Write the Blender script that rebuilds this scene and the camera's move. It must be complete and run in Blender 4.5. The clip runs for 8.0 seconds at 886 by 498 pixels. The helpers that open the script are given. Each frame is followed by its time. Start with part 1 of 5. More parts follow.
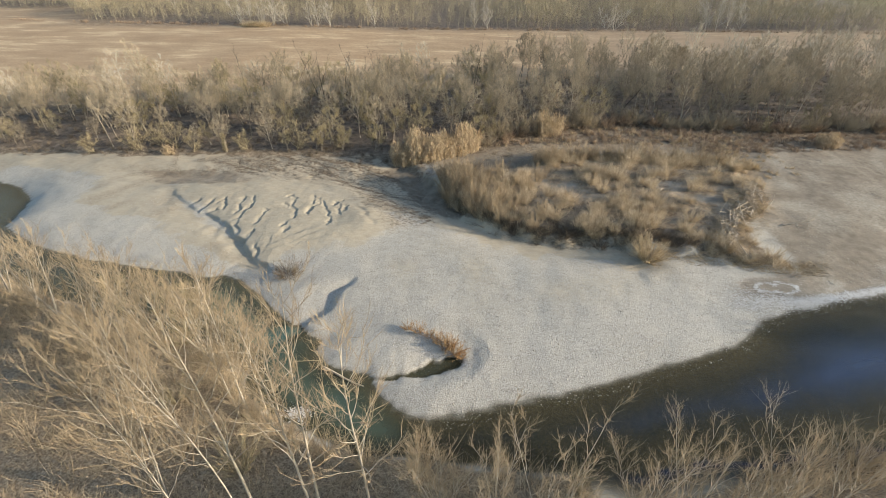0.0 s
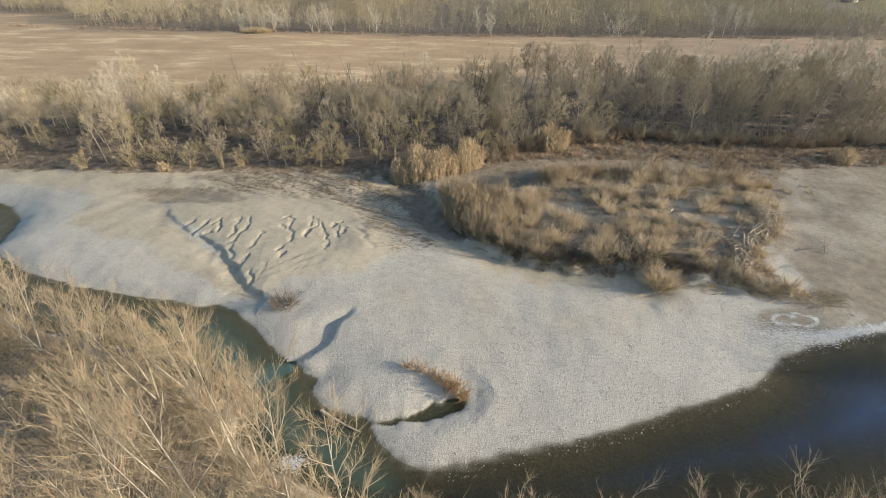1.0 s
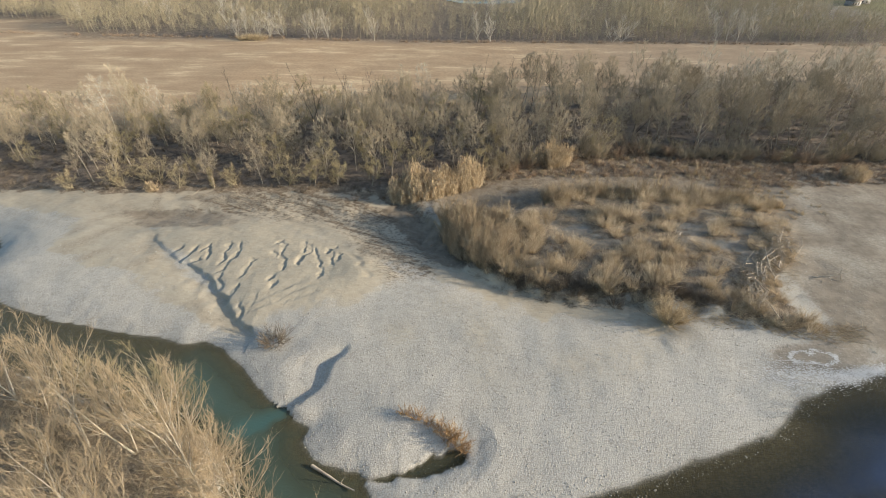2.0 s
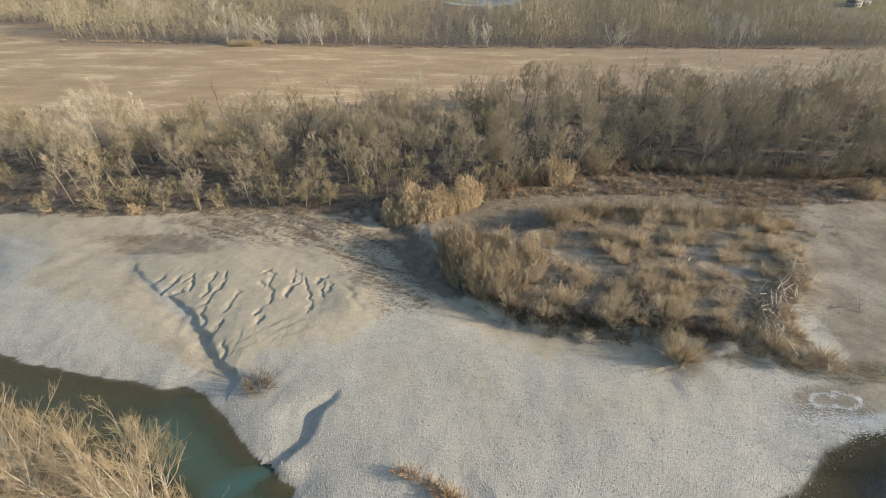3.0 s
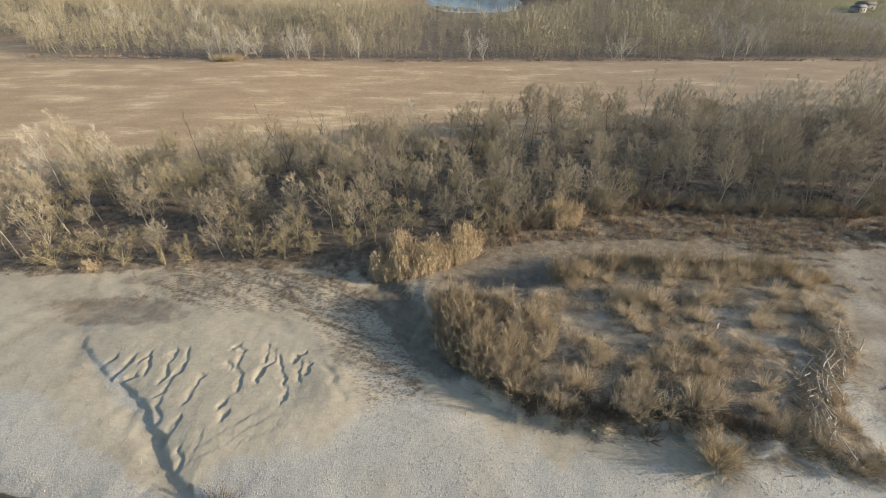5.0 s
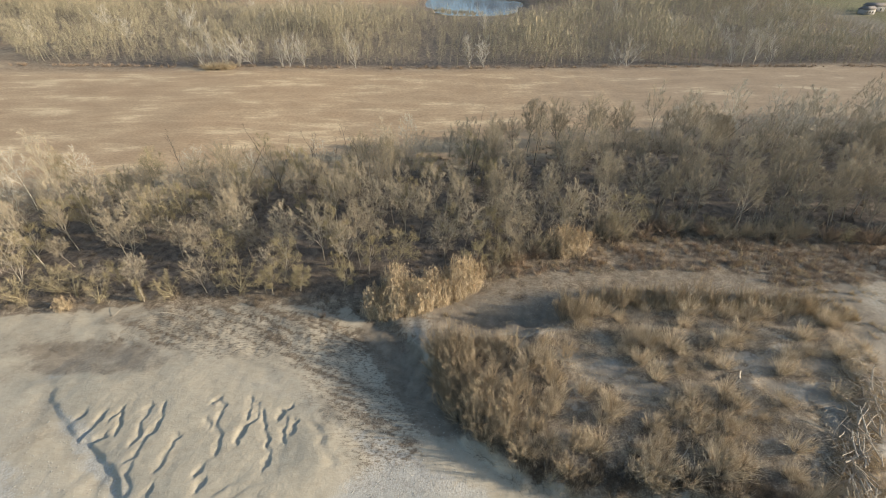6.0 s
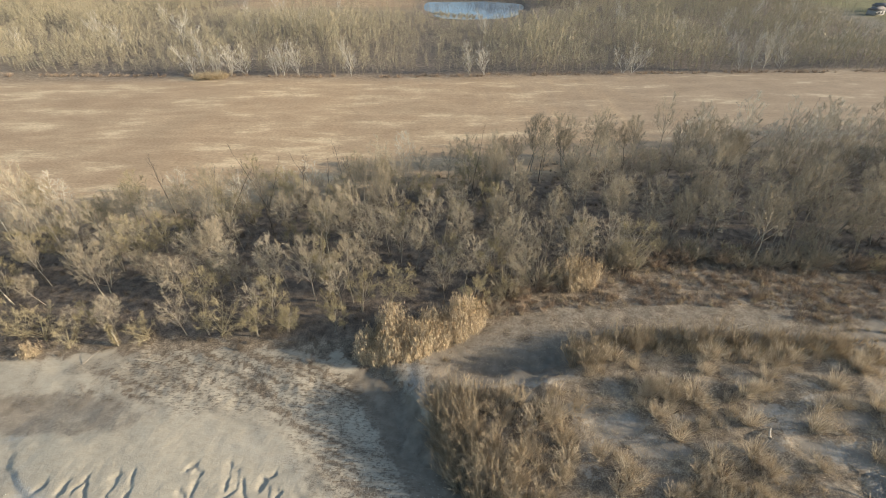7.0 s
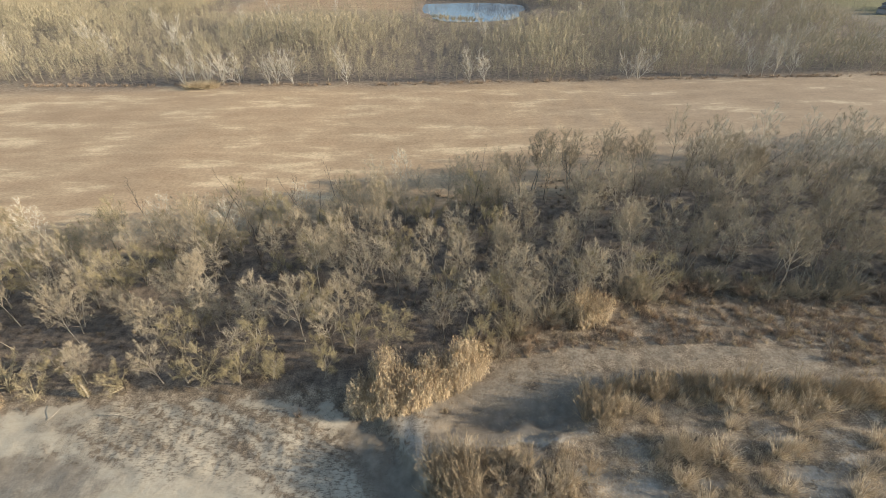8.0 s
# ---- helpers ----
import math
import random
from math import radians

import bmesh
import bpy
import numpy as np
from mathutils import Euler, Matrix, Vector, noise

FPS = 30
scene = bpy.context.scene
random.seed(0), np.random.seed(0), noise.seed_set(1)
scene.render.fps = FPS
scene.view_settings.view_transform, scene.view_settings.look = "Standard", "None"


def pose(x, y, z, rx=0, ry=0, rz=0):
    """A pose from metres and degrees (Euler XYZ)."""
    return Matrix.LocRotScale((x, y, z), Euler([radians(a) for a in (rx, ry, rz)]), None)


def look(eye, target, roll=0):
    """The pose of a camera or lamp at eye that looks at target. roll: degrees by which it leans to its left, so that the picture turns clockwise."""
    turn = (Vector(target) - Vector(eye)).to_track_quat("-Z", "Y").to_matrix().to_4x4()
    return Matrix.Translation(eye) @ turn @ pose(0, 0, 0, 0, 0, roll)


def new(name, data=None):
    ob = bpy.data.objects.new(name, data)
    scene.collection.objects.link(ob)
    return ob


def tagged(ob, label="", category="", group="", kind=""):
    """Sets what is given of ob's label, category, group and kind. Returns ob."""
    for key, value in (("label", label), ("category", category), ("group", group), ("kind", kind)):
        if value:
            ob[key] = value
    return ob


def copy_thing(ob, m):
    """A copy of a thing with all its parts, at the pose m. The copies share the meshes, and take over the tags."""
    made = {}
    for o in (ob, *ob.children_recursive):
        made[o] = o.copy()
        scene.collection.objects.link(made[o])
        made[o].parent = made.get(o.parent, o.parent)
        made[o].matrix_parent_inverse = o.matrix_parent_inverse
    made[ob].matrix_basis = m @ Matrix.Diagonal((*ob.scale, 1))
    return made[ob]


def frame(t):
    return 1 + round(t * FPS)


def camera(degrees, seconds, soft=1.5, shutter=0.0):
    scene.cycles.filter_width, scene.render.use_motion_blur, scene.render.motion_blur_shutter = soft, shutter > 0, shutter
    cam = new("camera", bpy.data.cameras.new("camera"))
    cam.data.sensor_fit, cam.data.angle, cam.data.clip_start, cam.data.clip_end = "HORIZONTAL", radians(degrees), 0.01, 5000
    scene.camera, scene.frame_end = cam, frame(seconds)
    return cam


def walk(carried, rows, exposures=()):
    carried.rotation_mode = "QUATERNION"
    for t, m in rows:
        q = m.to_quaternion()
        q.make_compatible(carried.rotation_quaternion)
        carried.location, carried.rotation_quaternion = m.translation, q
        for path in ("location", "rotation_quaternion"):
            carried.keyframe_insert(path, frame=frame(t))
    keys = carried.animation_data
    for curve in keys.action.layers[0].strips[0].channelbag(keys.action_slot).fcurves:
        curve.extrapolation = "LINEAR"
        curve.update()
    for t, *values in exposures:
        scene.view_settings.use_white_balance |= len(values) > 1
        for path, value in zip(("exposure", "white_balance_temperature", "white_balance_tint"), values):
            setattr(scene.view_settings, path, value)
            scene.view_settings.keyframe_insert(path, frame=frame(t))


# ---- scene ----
cam = camera(84.9, 8.0, soft=0.75)
PATH = [
    (0, (-0.331, -0.156, 47.26), (-0.322, 1.49, 46.124), 0.4),
    (0.5, (-0.304, 2.201, 48.06), (-0.301, 3.848, 46.925), 0.4),
    (1, (-0.306, 4.947, 49.022), (-0.307, 6.594, 47.886), 0.3),
    (1.5, (-0.341, 7.768, 49.962), (-0.341, 9.415, 48.826), 0.3),
    (3, (-0.169, 17.461, 52.496), (-0.157, 19.104, 51.355), 0.1),
    (3.5, (-0.093, 20.957, 53.203), (-0.075, 22.598, 52.06), 0.1),
    (4, (0.021, 24.624, 54.027), (0.041, 26.264, 52.882), 0.0),
    (4.5, (0.048, 28.42, 54.755), (0.072, 30.06, 53.61), -0.0),
    (4.7, (0.048, 29.905, 54.872), (0.076, 31.547, 53.73), 0.0),
    (6, (0.643, 40.796, 56.948), (0.67, 42.433, 55.8), -0.3),
    (6.5, (0.869, 45.199, 57.592), (0.895, 46.836, 56.443), -0.5),
    (7, (1.159, 49.759, 58.298), (1.183, 51.394, 57.146), -0.7),
    (7.5, (1.335, 54.288, 58.982), (1.358, 55.92, 57.827), -0.9),
    (8, (1.709, 58.768, 59.379), (1.728, 60.4, 58.221), -1.2),
]
walk(cam, [(t, look(eye, target, roll)) for t, eye, target, roll in PATH],
     exposures=[(0.0, 0.71), (2.0, 0.64), (4.0, 0.56), (5.3, 0.60), (7.0, 0.76), (8.0, 0.80)])

# ---- light ----
SUN_HEIGHT, SUN_SIDE = 15.0, 7.5      # degrees up; degrees by which the light comes from behind the eye's right hand
world = bpy.data.worlds.new("world")
scene.world = world
world.use_nodes = True
wn = world.node_tree.nodes
sky = wn.new("ShaderNodeTexSky")
sky.sky_type, sky.sun_disc = "NISHITA", False
sky.sun_elevation, sky.sun_rotation = radians(SUN_HEIGHT), radians(90 + SUN_SIDE)
world.node_tree.links.new(sky.outputs[0], wn["Background"].inputs[0])
wn["Background"].inputs[1].default_value = 0.15
sun = new("sun", bpy.data.lights.new("sun", "SUN"))
sun.data.energy, sun.data.angle, sun.data.color = 4.9, radians(0.6), (1.0, 0.86, 0.69)
a, e = radians(SUN_SIDE), radians(SUN_HEIGHT)
sun.matrix_world = look((200 * math.cos(e) * math.cos(a), -200 * math.cos(e) * math.sin(a), 200 * math.sin(e)), (0, 0, 0))

# ---- plan of the river and its bar ----
SHORE_NORTH = [(420, 150), (200, 98), (110, 71), (67, 56.5), (52, 53.2), (45.5, 50.8), (42.5, 48.3), (39, 45.9), (33.6, 43.9), (26, 41.5),
               (20, 39.4), (14, 37.9), (7.3, 36.4), (3, 35.2), (-1.5, 34.2), (-4.7, 35.5), (-7.5, 37.3), (-8.3, 39.1),
               (-9.5, 40.6), (-13.6, 41.5), (-15.3, 42.8),
               (-17, 44.5), (-16.3, 46.3), (-17.6, 47.0), (-20.5, 48.8), (-22.8, 51.2), (-27.5, 55.6), (-31, 59), (-34.4, 60.7),
               (-37.3, 60.2), (-42, 61.5), (-47.5, 62.6), (-53, 63.6), (-60, 65.5), (-70, 69), (-80, 75), (-80, 78), (-82, 84.6)]
SHORE_NORTH_END = [(-88, 90.7), (-110, 98), (-150, 104), (-420, 130)]
SHORE_SOUTH = [(-420, 112), (-150, 88), (-110, 80), (-90, 70), (-72, 61), (-58, 55), (-45, 50), (-36, 47), (-29, 44.5), (-25.6, 41.8), (-23.4, 37.4),
               (-20, 34.6), (-16, 32.9), (-13.2, 31), (-8.5, 29.6), (0, 28.4), (10, 27.4), (20, 27.6), (28, 29.2), (36, 29.5), (50, 31),
               (75, 36), (110, 46), (200, 66), (420, 110)]
WATER = SHORE_NORTH + SHORE_NORTH_END + SHORE_SOUTH
ISLAND = [(-0.5, 94.5), (2.3, 85), (4.7, 78.6), (8.6, 74.4), (13.9, 71.2), (19.2, 69.6), (23.5, 69.8), (29, 69.6), (33, 68.2), (37, 67.4), (42, 65.6),
          (50, 62.2), (56, 61.6), (54.5, 66.5), (54, 71), (58, 75), (63, 81), (66, 88), (68.5, 97), (60, 101), (36, 102.2), (25, 99.5), (15, 96.4), (6, 95.6)]
SILT = [(-57, 87), (-46.7, 80.2), (-37.3, 71.6), (-28.8, 62.8), (-23, 66), (-14, 69), (-8.5, 75), (-12, 82), (-21, 85.2), (-28.6, 89.4),
        (-36, 93.2), (-43, 94), (-52, 92.4)]
WOOD_EDGE = [(-420, 112), (-150, 106), (-70, 103.2), (-49, 105.2), (-27, 105), (-13.5, 104), (8, 109), (20, 116), (30, 120.5), (50, 124.5), (60, 121.5),
             (87, 119), (130, 121), (420, 140)]
FIELD_NEAR = [(-420, 120), (-150, 136), (-100, 140), (-66, 144), (-47, 150), (-28, 156), (-8, 161), (18, 166), (60, 174), (100, 178), (180, 184), (420, 200)]
FIELD_FAR = [(-420, 300), (-190, 263), (-95, 256), (-32, 255.3), (22, 254.7), (77, 254.2), (122, 253.6), (181, 251.5), (420, 245)]
POND = [(-6, 409), (10, 389), (28, 381), (49, 388), (65, 407), (74, 426), (60, 446), (20, 462), (-6, 462)]
TRACK = [(205, 500), (232, 450), (247, 420), (255, 387), (257, 348), (262, 300), (268, 246)]
GULLY = [(-28.0, 61.2), (-30.1, 63.1), (-32.2, 65.2), (-34.1, 67.5), (-35.1, 69.3), (-36.3, 70.8), (-37.7, 71.9), (-39.5, 73.9), (-41.9, 75.9), (-44.8, 78.0), (-46.3, 78.8), (-49.9, 81.8), (-53.8, 84.9)]
CREEK = [(-13.8, 59.6), (-14.6, 57.6), (-15.8, 56), (-16.0, 53.6), (-16.9, 51.6), (-18.2, 49.9), (-20.6, 48.2), (-24, 46)]
OLD_CHANNEL = [(-9, 98.5), (-5, 92), (-1, 85), (3.4, 78.8), (8, 73.6), (14, 69.6), (22, 68.0), (28, 67.4), (31.5, 65.5)]
POOL = [(1.6, 42.9), (-0.6, 42.0), (-3.2, 40.9), (-6.2, 40.1), (-9, 39.8)]
RILLS = [[(-47.6, 81.5), (-46.9, 82.6)], [(-45.5, 78.9), (-44.6, 80.6), (-44.2, 82.3)], [(-43.6, 77.9), (-42.4, 78.9)], [(-42.9, 81.7), (-41.9, 82.9)],
         [(-41.3, 79.4), (-41.2, 80.5), (-41.9, 82.2)], [(-38.2, 77.9), (-37.8, 78.8), (-38.7, 80.6)], [(-38.5, 81.3), (-38.5, 83.1)],
         [(-37.9, 75.6), (-37.0, 76.3), (-37.2, 77.7), (-36.4, 79.3), (-36.1, 80.9), (-36.6, 83.4)], [(-36.2, 71.4), (-35.9, 72.2), (-37.1, 73.8), (-37.2, 74.8)],
         [(-34.3, 68.4), (-33.7, 69.7), (-33.6, 71.1), (-33.3, 71.8)], [(-33.6, 74.6), (-33.2, 76.5), (-32.9, 78.7)], [(-31.0, 65.0), (-31.0, 66.3), (-31.6, 67.3)]]
RILLS_EAST = [[(-27.0, 76.4), (-27.4, 78.3), (-28.4, 80.3), (-28.7, 82.1)], [(-30.1, 80.8), (-29.1, 80.3)], [(-29.9, 84.0), (-29.3, 84.2), (-28.4, 83.0)],
              [(-25.1, 77.7), (-25.1, 78.9), (-24.2, 80.5), (-23.6, 81.2), (-24.3, 83.9)], [(-24.7, 81.5), (-25.3, 84.4)],
              [(-20.7, 74.4), (-20.6, 76.0), (-21.1, 77.3), (-22.1, 80.0), (-23.2, 82.4)], [(-20.5, 81.4), (-20.5, 82.8), (-19.5, 83.1)],
              [(-19.0, 77.7), (-19.7, 79.3), (-19.4, 80.8)], [(-18.4, 78.8), (-18.3, 80.7)], [(-14.2, 77.4), (-14.6, 78.8), (-16.2, 80.7)], [(-12.2, 74.5), (-13.6, 76.2)],
              [(-28.5, 73.7), (-28.3, 74.4)], [(-27.7, 71.7), (-27.5, 72.5)]]
GROOVES = [[(-30.7, 64.6), (-30.2, 65.8), (-29.5, 67.5), (-29.6, 69.4)], [(-29.4, 67.8), (-27.8, 69.0), (-25.0, 71.9), (-23.3, 72.6)],
           [(-25.8, 68.5), (-23.8, 70.4), (-20.2, 72.6)], [(-29.6, 66.1), (-27.3, 67.6), (-22.7, 69.1), (-20.1, 70.4)]]

SAND_STRIP = [(8, 105), (14, 107), (21, 108.4), (34, 109), (48, 108), (58, 106.5)]
MEADOW = [(-166, 250), (-340, 262), (-340, 330), (-236, 303), (-210, 302), (-196, 284), (-172, 264)]
SCOUR = [(-42, 100), (-34, 98.5), (-25, 97.5), (-18, 96), (-13, 91), (-10.5, 84), (-7, 79)]
OUTWASH = [(-73, 100), (-70, 82), (-60, 77.6), (-50, 73), (-40, 66.5), (-31, 62), (-29, 62), (-36, 70.5), (-45, 78), (-54, 86), (-58, 97)]


BARE = [(24.9, 88.6, 4.2, 1.8), (20.5, 91.0, 3.0, 1.2), (48.5, 84.6, 2.6, 1.2), (53.5, 83.5, 4.2, 1.7), (45.6, 90.4, 2.4, 1.2), (53.2, 78.4, 1.9, 2.2), (27.2, 69.0, 2.6, 1.2),
        (50, 88.8, 3.0, 1.1), (57.5, 88.5, 3.2, 1.4), (46.4, 94.7, 3.4, 1.0), (30, 84.8, 3.4, 1.1), (29, 80.5, 2.4, 0.8), (43, 80.4, 2.2, 0.8), (57, 97.5, 3.0, 1.2), (34.5, 89.5, 2.4, 0.9)]


def bare(x, y):
    """Under 1 on the washed-out bare patches of the island."""
    best = np.full(np.shape(x), 9.0)
    for cx, cy, rx, ry in BARE:
        best = np.minimum(best, np.hypot((x - cx) / rx, (y - cy) / ry))
    return best


def cover(x, y):
    """1 where the island is overgrown, 0 where it is mostly bare."""
    gap = ring_gap(x, y, ISLAND)
    west = step(1.15, 0.85, np.hypot((x - 9) / 10, (y - 86) / 9))
    rim = step(-8, -5.5, gap) * step(4, -4, y - np.interp(x, [0, 10, 30, 56], [98, 84, 77, 73]))
    middle = step(1.2, 0.8, np.hypot((x - 36) / 9, (y - 91.5) / 4)) + step(1.2, 0.8, np.hypot((x - 34) / 10, (y - 80) / 5))
    north = step(-4.5, -2, gap) * step(90, 94, y) * step(25, 32, x)
    return np.clip(west + rim + middle + north, 0, 1) * step(1.0, 2.5, path_gap(x, y, [(48, 68), (56, 78.5), (62.5, 88)]))


def path_gap(x, y, line, closed=False):
    """Distance of points from a broken line."""
    best = np.full(x.shape, 1e9)
    ends = list(zip(line, line[1:] + line[:1])) if closed else list(zip(line, line[1:]))
    for (x0, y0), (x1, y1) in ends:
        dx, dy = x1 - x0, y1 - y0
        s = np.clip(((x - x0) * dx + (y - y0) * dy) / (dx * dx + dy * dy), 0, 1)
        best = np.minimum(best, np.hypot(x - x0 - s * dx, y - y0 - s * dy))
    return best


def inside(x, y, ring):
    odd = np.zeros(x.shape, bool)
    for (x0, y0), (x1, y1) in zip(ring, ring[1:] + ring[:1]):
        if y0 != y1:
            odd ^= ((y0 > y) != (y1 > y)) & (x < (x1 - x0) * (y - y0) / (y1 - y0) + x0)
    return odd


def ring_gap(x, y, ring):
    """Distance outside a ring, negative inside."""
    return np.where(inside(x, y, ring), -1, 1) * path_gap(x, y, ring, True)


def step(lo, hi, v):
    s = np.clip((v - lo) / (hi - lo), 0, 1)
    return s * s * (3 - 2 * s)


def along(line, x):
    return np.interp(x, [p[0] for p in line], [p[1] for p in line])


LATTICE = np.random.RandomState(4).rand(256, 256)


def rough(x, y, size, salt=0):
    """Smooth noise of 0 to 1 with bumps of that size."""
    u, v = x / size + 17.3 * salt, y / size + 9.1 * salt
    i, j = np.floor(u).astype(int), np.floor(v).astype(int)
    fu, fv = step(0, 1, u - i), step(0, 1, v - j)
    p = lambda a, b: LATTICE[(i + a) % 256, (j + b) % 256]
    return (p(0, 0) * (1 - fu) + p(1, 0) * fu) * (1 - fv) + (p(0, 1) * (1 - fu) + p(1, 1) * fu) * fv


def carve(x, y, line, east, west):
    """1 in the bed of a washed-out line, with an undercut eastern wall and a gentle western side."""
    best, side = np.full(x.shape, 1e9), np.zeros(x.shape)
    for (x0, y0), (x1, y1) in zip(line, line[1:]):
        dx, dy = x1 - x0, y1 - y0
        s = np.clip(((x - x0) * dx + (y - y0) * dy) / (dx * dx + dy * dy), 0, 1)
        ex, ey = x - x0 - s * dx, y - y0 - s * dy
        d = np.hypot(ex, ey)
        side = np.where(d < best, ex, side)
        best = np.minimum(best, d)
    return np.where(side > 0, np.exp(-(best / east) ** 4), np.exp(-(best / west) ** 2))


def ground_height(x, y):
    x, y = np.asarray(x, float), np.asarray(y, float)
    gap = ring_gap(x, y, WATER) + (rough(x, y, 1.3, 1) - 0.5) * 0.45 + (rough(x, y, 5, 2) - 0.5) * (0.6 - 0.4 * step(-5, 10, x))
    south = path_gap(x, y, SHORE_SOUTH) < path_gap(x, y, SHORE_NORTH + SHORE_NORTH_END)
    right = step(-8, 14, x)
    bar = 0.95 * (1 - np.exp(-np.maximum(gap, 0) / (5 + 5 * right)))
    bank = 2.2 * (1 - np.exp(-np.maximum(gap, 0) / 3.0)) - 1.4 * step(8, 22, x) * np.exp(-((gap - 2) / 4.0) ** 2)
    bar = bar * (1 + 1.2 * np.clip((-28 - x) / 47, 0, 1))
    dry = np.where(south, bank, bar)
    wet = -np.minimum(1.8, np.maximum(-gap, 0) * (0.20 - 0.09 * right))
    z = np.where(gap > 0, dry, wet)
    land = step(0, 3, gap) * ~south
    # old channel along the island, muddy hollow behind the ridge
    bend = x + (rough(x, y, 3, 13) - 0.5) * (1.0 + 2.6 * step(80, 88, y))
    z = z - land * (0.85 + (0.45 + 0.3 * rough(x, y, 3.0, 45)) * step(79, 87, y)) * carve(bend, y, OLD_CHANNEL, 4.2, 4.6 + 3.4 * step(79, 87, y))
    z = z - land * 1.35 * np.exp(-((x - 11.5) / 10) ** 6 - ((y - 99.4 - 0.08 * x + (rough(x, y, 3, 59) - 0.5) * 2.4) / 1.6) ** 2)
    z = z - land * 0.7 * np.exp(-((x + 53) / 14) ** 2 - ((y - 93 + 0.14 * (x + 53)) / 3.2) ** 2)
    z = z + land * step(6, 3, path_gap(x, y, SCOUR)) * (0.10 * (rough(x, y, 0.7, 54) - 0.5) + 0.22 * (rough(0.91 * x - 0.41 * y, 5 * (0.41 * x + 0.91 * y), 5.0, 57) - 0.5))
    z = z - land * 0.6 * np.exp(-((x + 20) / 16) ** 2 - ((y - 93 + 0.45 * (x + 20)) / 4) ** 2)
    silt = ring_gap(x, y, SILT)
    z = z + land * 0.75 * step(3, -6, silt) * (0.7 + 0.5 * rough(x, y, 7, 3))
    island = ring_gap(x, y, ISLAND)
    z = z + land * step(0.8 + 2.0 * step(40, 52, x), -1.2 - 6.0 * step(40, 52, x), island + (rough(x, y, 2.2, 4) - 0.5) * 2.4 + (rough(x, y, 5.0, 46) - 0.5) * 1.6 * step(30, 10, x)) * (0.55 + 0.75 * rough(x, y, 3.6, 5) * step(0.6, 1.5, bare(x, y)))
    edge = y - along(WOOD_EDGE, x)
    z = z + land * step(-2, 3, edge) * 0.5 * (rough(x, y, 6, 6) + (0.5 - rough(x, y, 6, 6)) * step(118, 128, y))
    # washed-out gully, rills and creek
    wx, wy = x + (rough(x, y, 1.3, 7) - 0.5) * 1.1, y + (rough(x, y, 1.3, 17) - 0.5) * 1.1
    z = z - land * step(-60, -52, x) * (0.22 + 0.38 * step(-48, -32, x) * (0.45 + 0.9 * rough(x, y, 2.2, 35))) * carve(wx, wy, GULLY, 0.5, 2.4)
    z = np.where((gap > 1.2) & (path_gap(x, y, GULLY) < 3), np.maximum(z, 0.14), z)
    wx, wy = x + (rough(x, y, 0.7, 37) - 0.5) * 0.6, y + (rough(x, y, 0.7, 38) - 0.5) * 0.6
    cut = np.zeros(x.shape)
    for rill in RILLS + RILLS_EAST:
        cut = np.maximum(cut, carve(wx, wy, rill, 0.18, 0.55))
    z = z - land * 0.24 * (0.3 + 0.9 * rough(x, y, 1.4, 16)) * cut
    for rill in GROOVES:
        z = z - land * 0.07 * (0.3 + rough(x, y, 1.5, 16)) * carve(wx, wy, rill, 0.15, 0.7)
    near_old = step(6, 2, path_gap(x, y, OLD_CHANNEL[:4])) * step(76, 82, y)
    z = z + land * near_old * (0.30 * (rough(x, y, 1.5, 47) - 0.5) + 0.16 * (rough(x, y, 0.7, 48) - 0.5))
    z = z - step(60.5, 57, y) * (0.35 + 0.75 * step(54, 49.5, y)) * carve(wx, wy, CREEK, 0.4 + 0.5 * step(55, 49, y), 1.6)
    z = np.where((gap > 0.2) & (path_gap(x, y, CREEK) < 3), np.maximum(z, 0.06), z)
    # low silt spit west of the creek, cut bank east of it
    cx = np.interp(y, [p[1] for p in CREEK[::-1]], [p[0] for p in CREEK[::-1]])
    reach = step(44.5, 47.5, y) * step(58.5, 55.5, y) * step(0.1, 1.0, gap)
    spit = reach * step(0.3, -0.2, x - cx) * step(-7, -3.5, x - cx)
    z = z + spit * (np.minimum(z, 0.14 + 0.05 * np.maximum(cx - x, 0)) - z)
    brink = reach * step(-0.1, 0.5, x - cx + (rough(x, y, 0.9, 58) - 0.5) * 0.5) * step(6, 2.5, x - cx)
    z = z + brink * (np.maximum(z, 0.54) - z)
    # small pool at the foot of the shrub, with its outlet
    pg = path_gap(x, y, POOL) - 0.2 - 0.75 * step(-5, -0.5, x) + (rough(x, y, 0.9, 15) - 0.5) * 0.6
    z = np.where(pg < 6, np.minimum(z, 0.05 + 0.13 * np.maximum(pg, 0) + 0.05 * rough(x, y, 0.8, 34)), z) - 0.5 * step(0.3, -0.5, pg)
    # pond
    z = z - 2.2 * step(1.5, -4, ring_gap(x, y, POND))
    z = z + land * step(82, 90, y) * step(108, 102, y) * step(6, -2, x) * 0.16 * (rough(0.91 * x - 0.41 * y, 5 * (0.41 * x + 0.91 * y), 4.5, 22) - 0.5)
    calm = 1 - 0.75 * step(3, 0.5, np.abs(gap)) * step(-2, 6, x)
    z = z + 0.10 * calm * (rough(x, y, 2.7, 10) - 0.5) * step(126, 112, y) + 0.05 * calm * (rough(x, y, 1.0, 14) - 0.5) * step(110, 100, y) + 0.22 * (rough(x, y, 13, 11) - 0.5) * step(1, 6, np.abs(gap)) * step(128, 110, y)
    return z


def lie(x, y):
    return float(ground_height(np.array([x]), np.array([y]))[0])


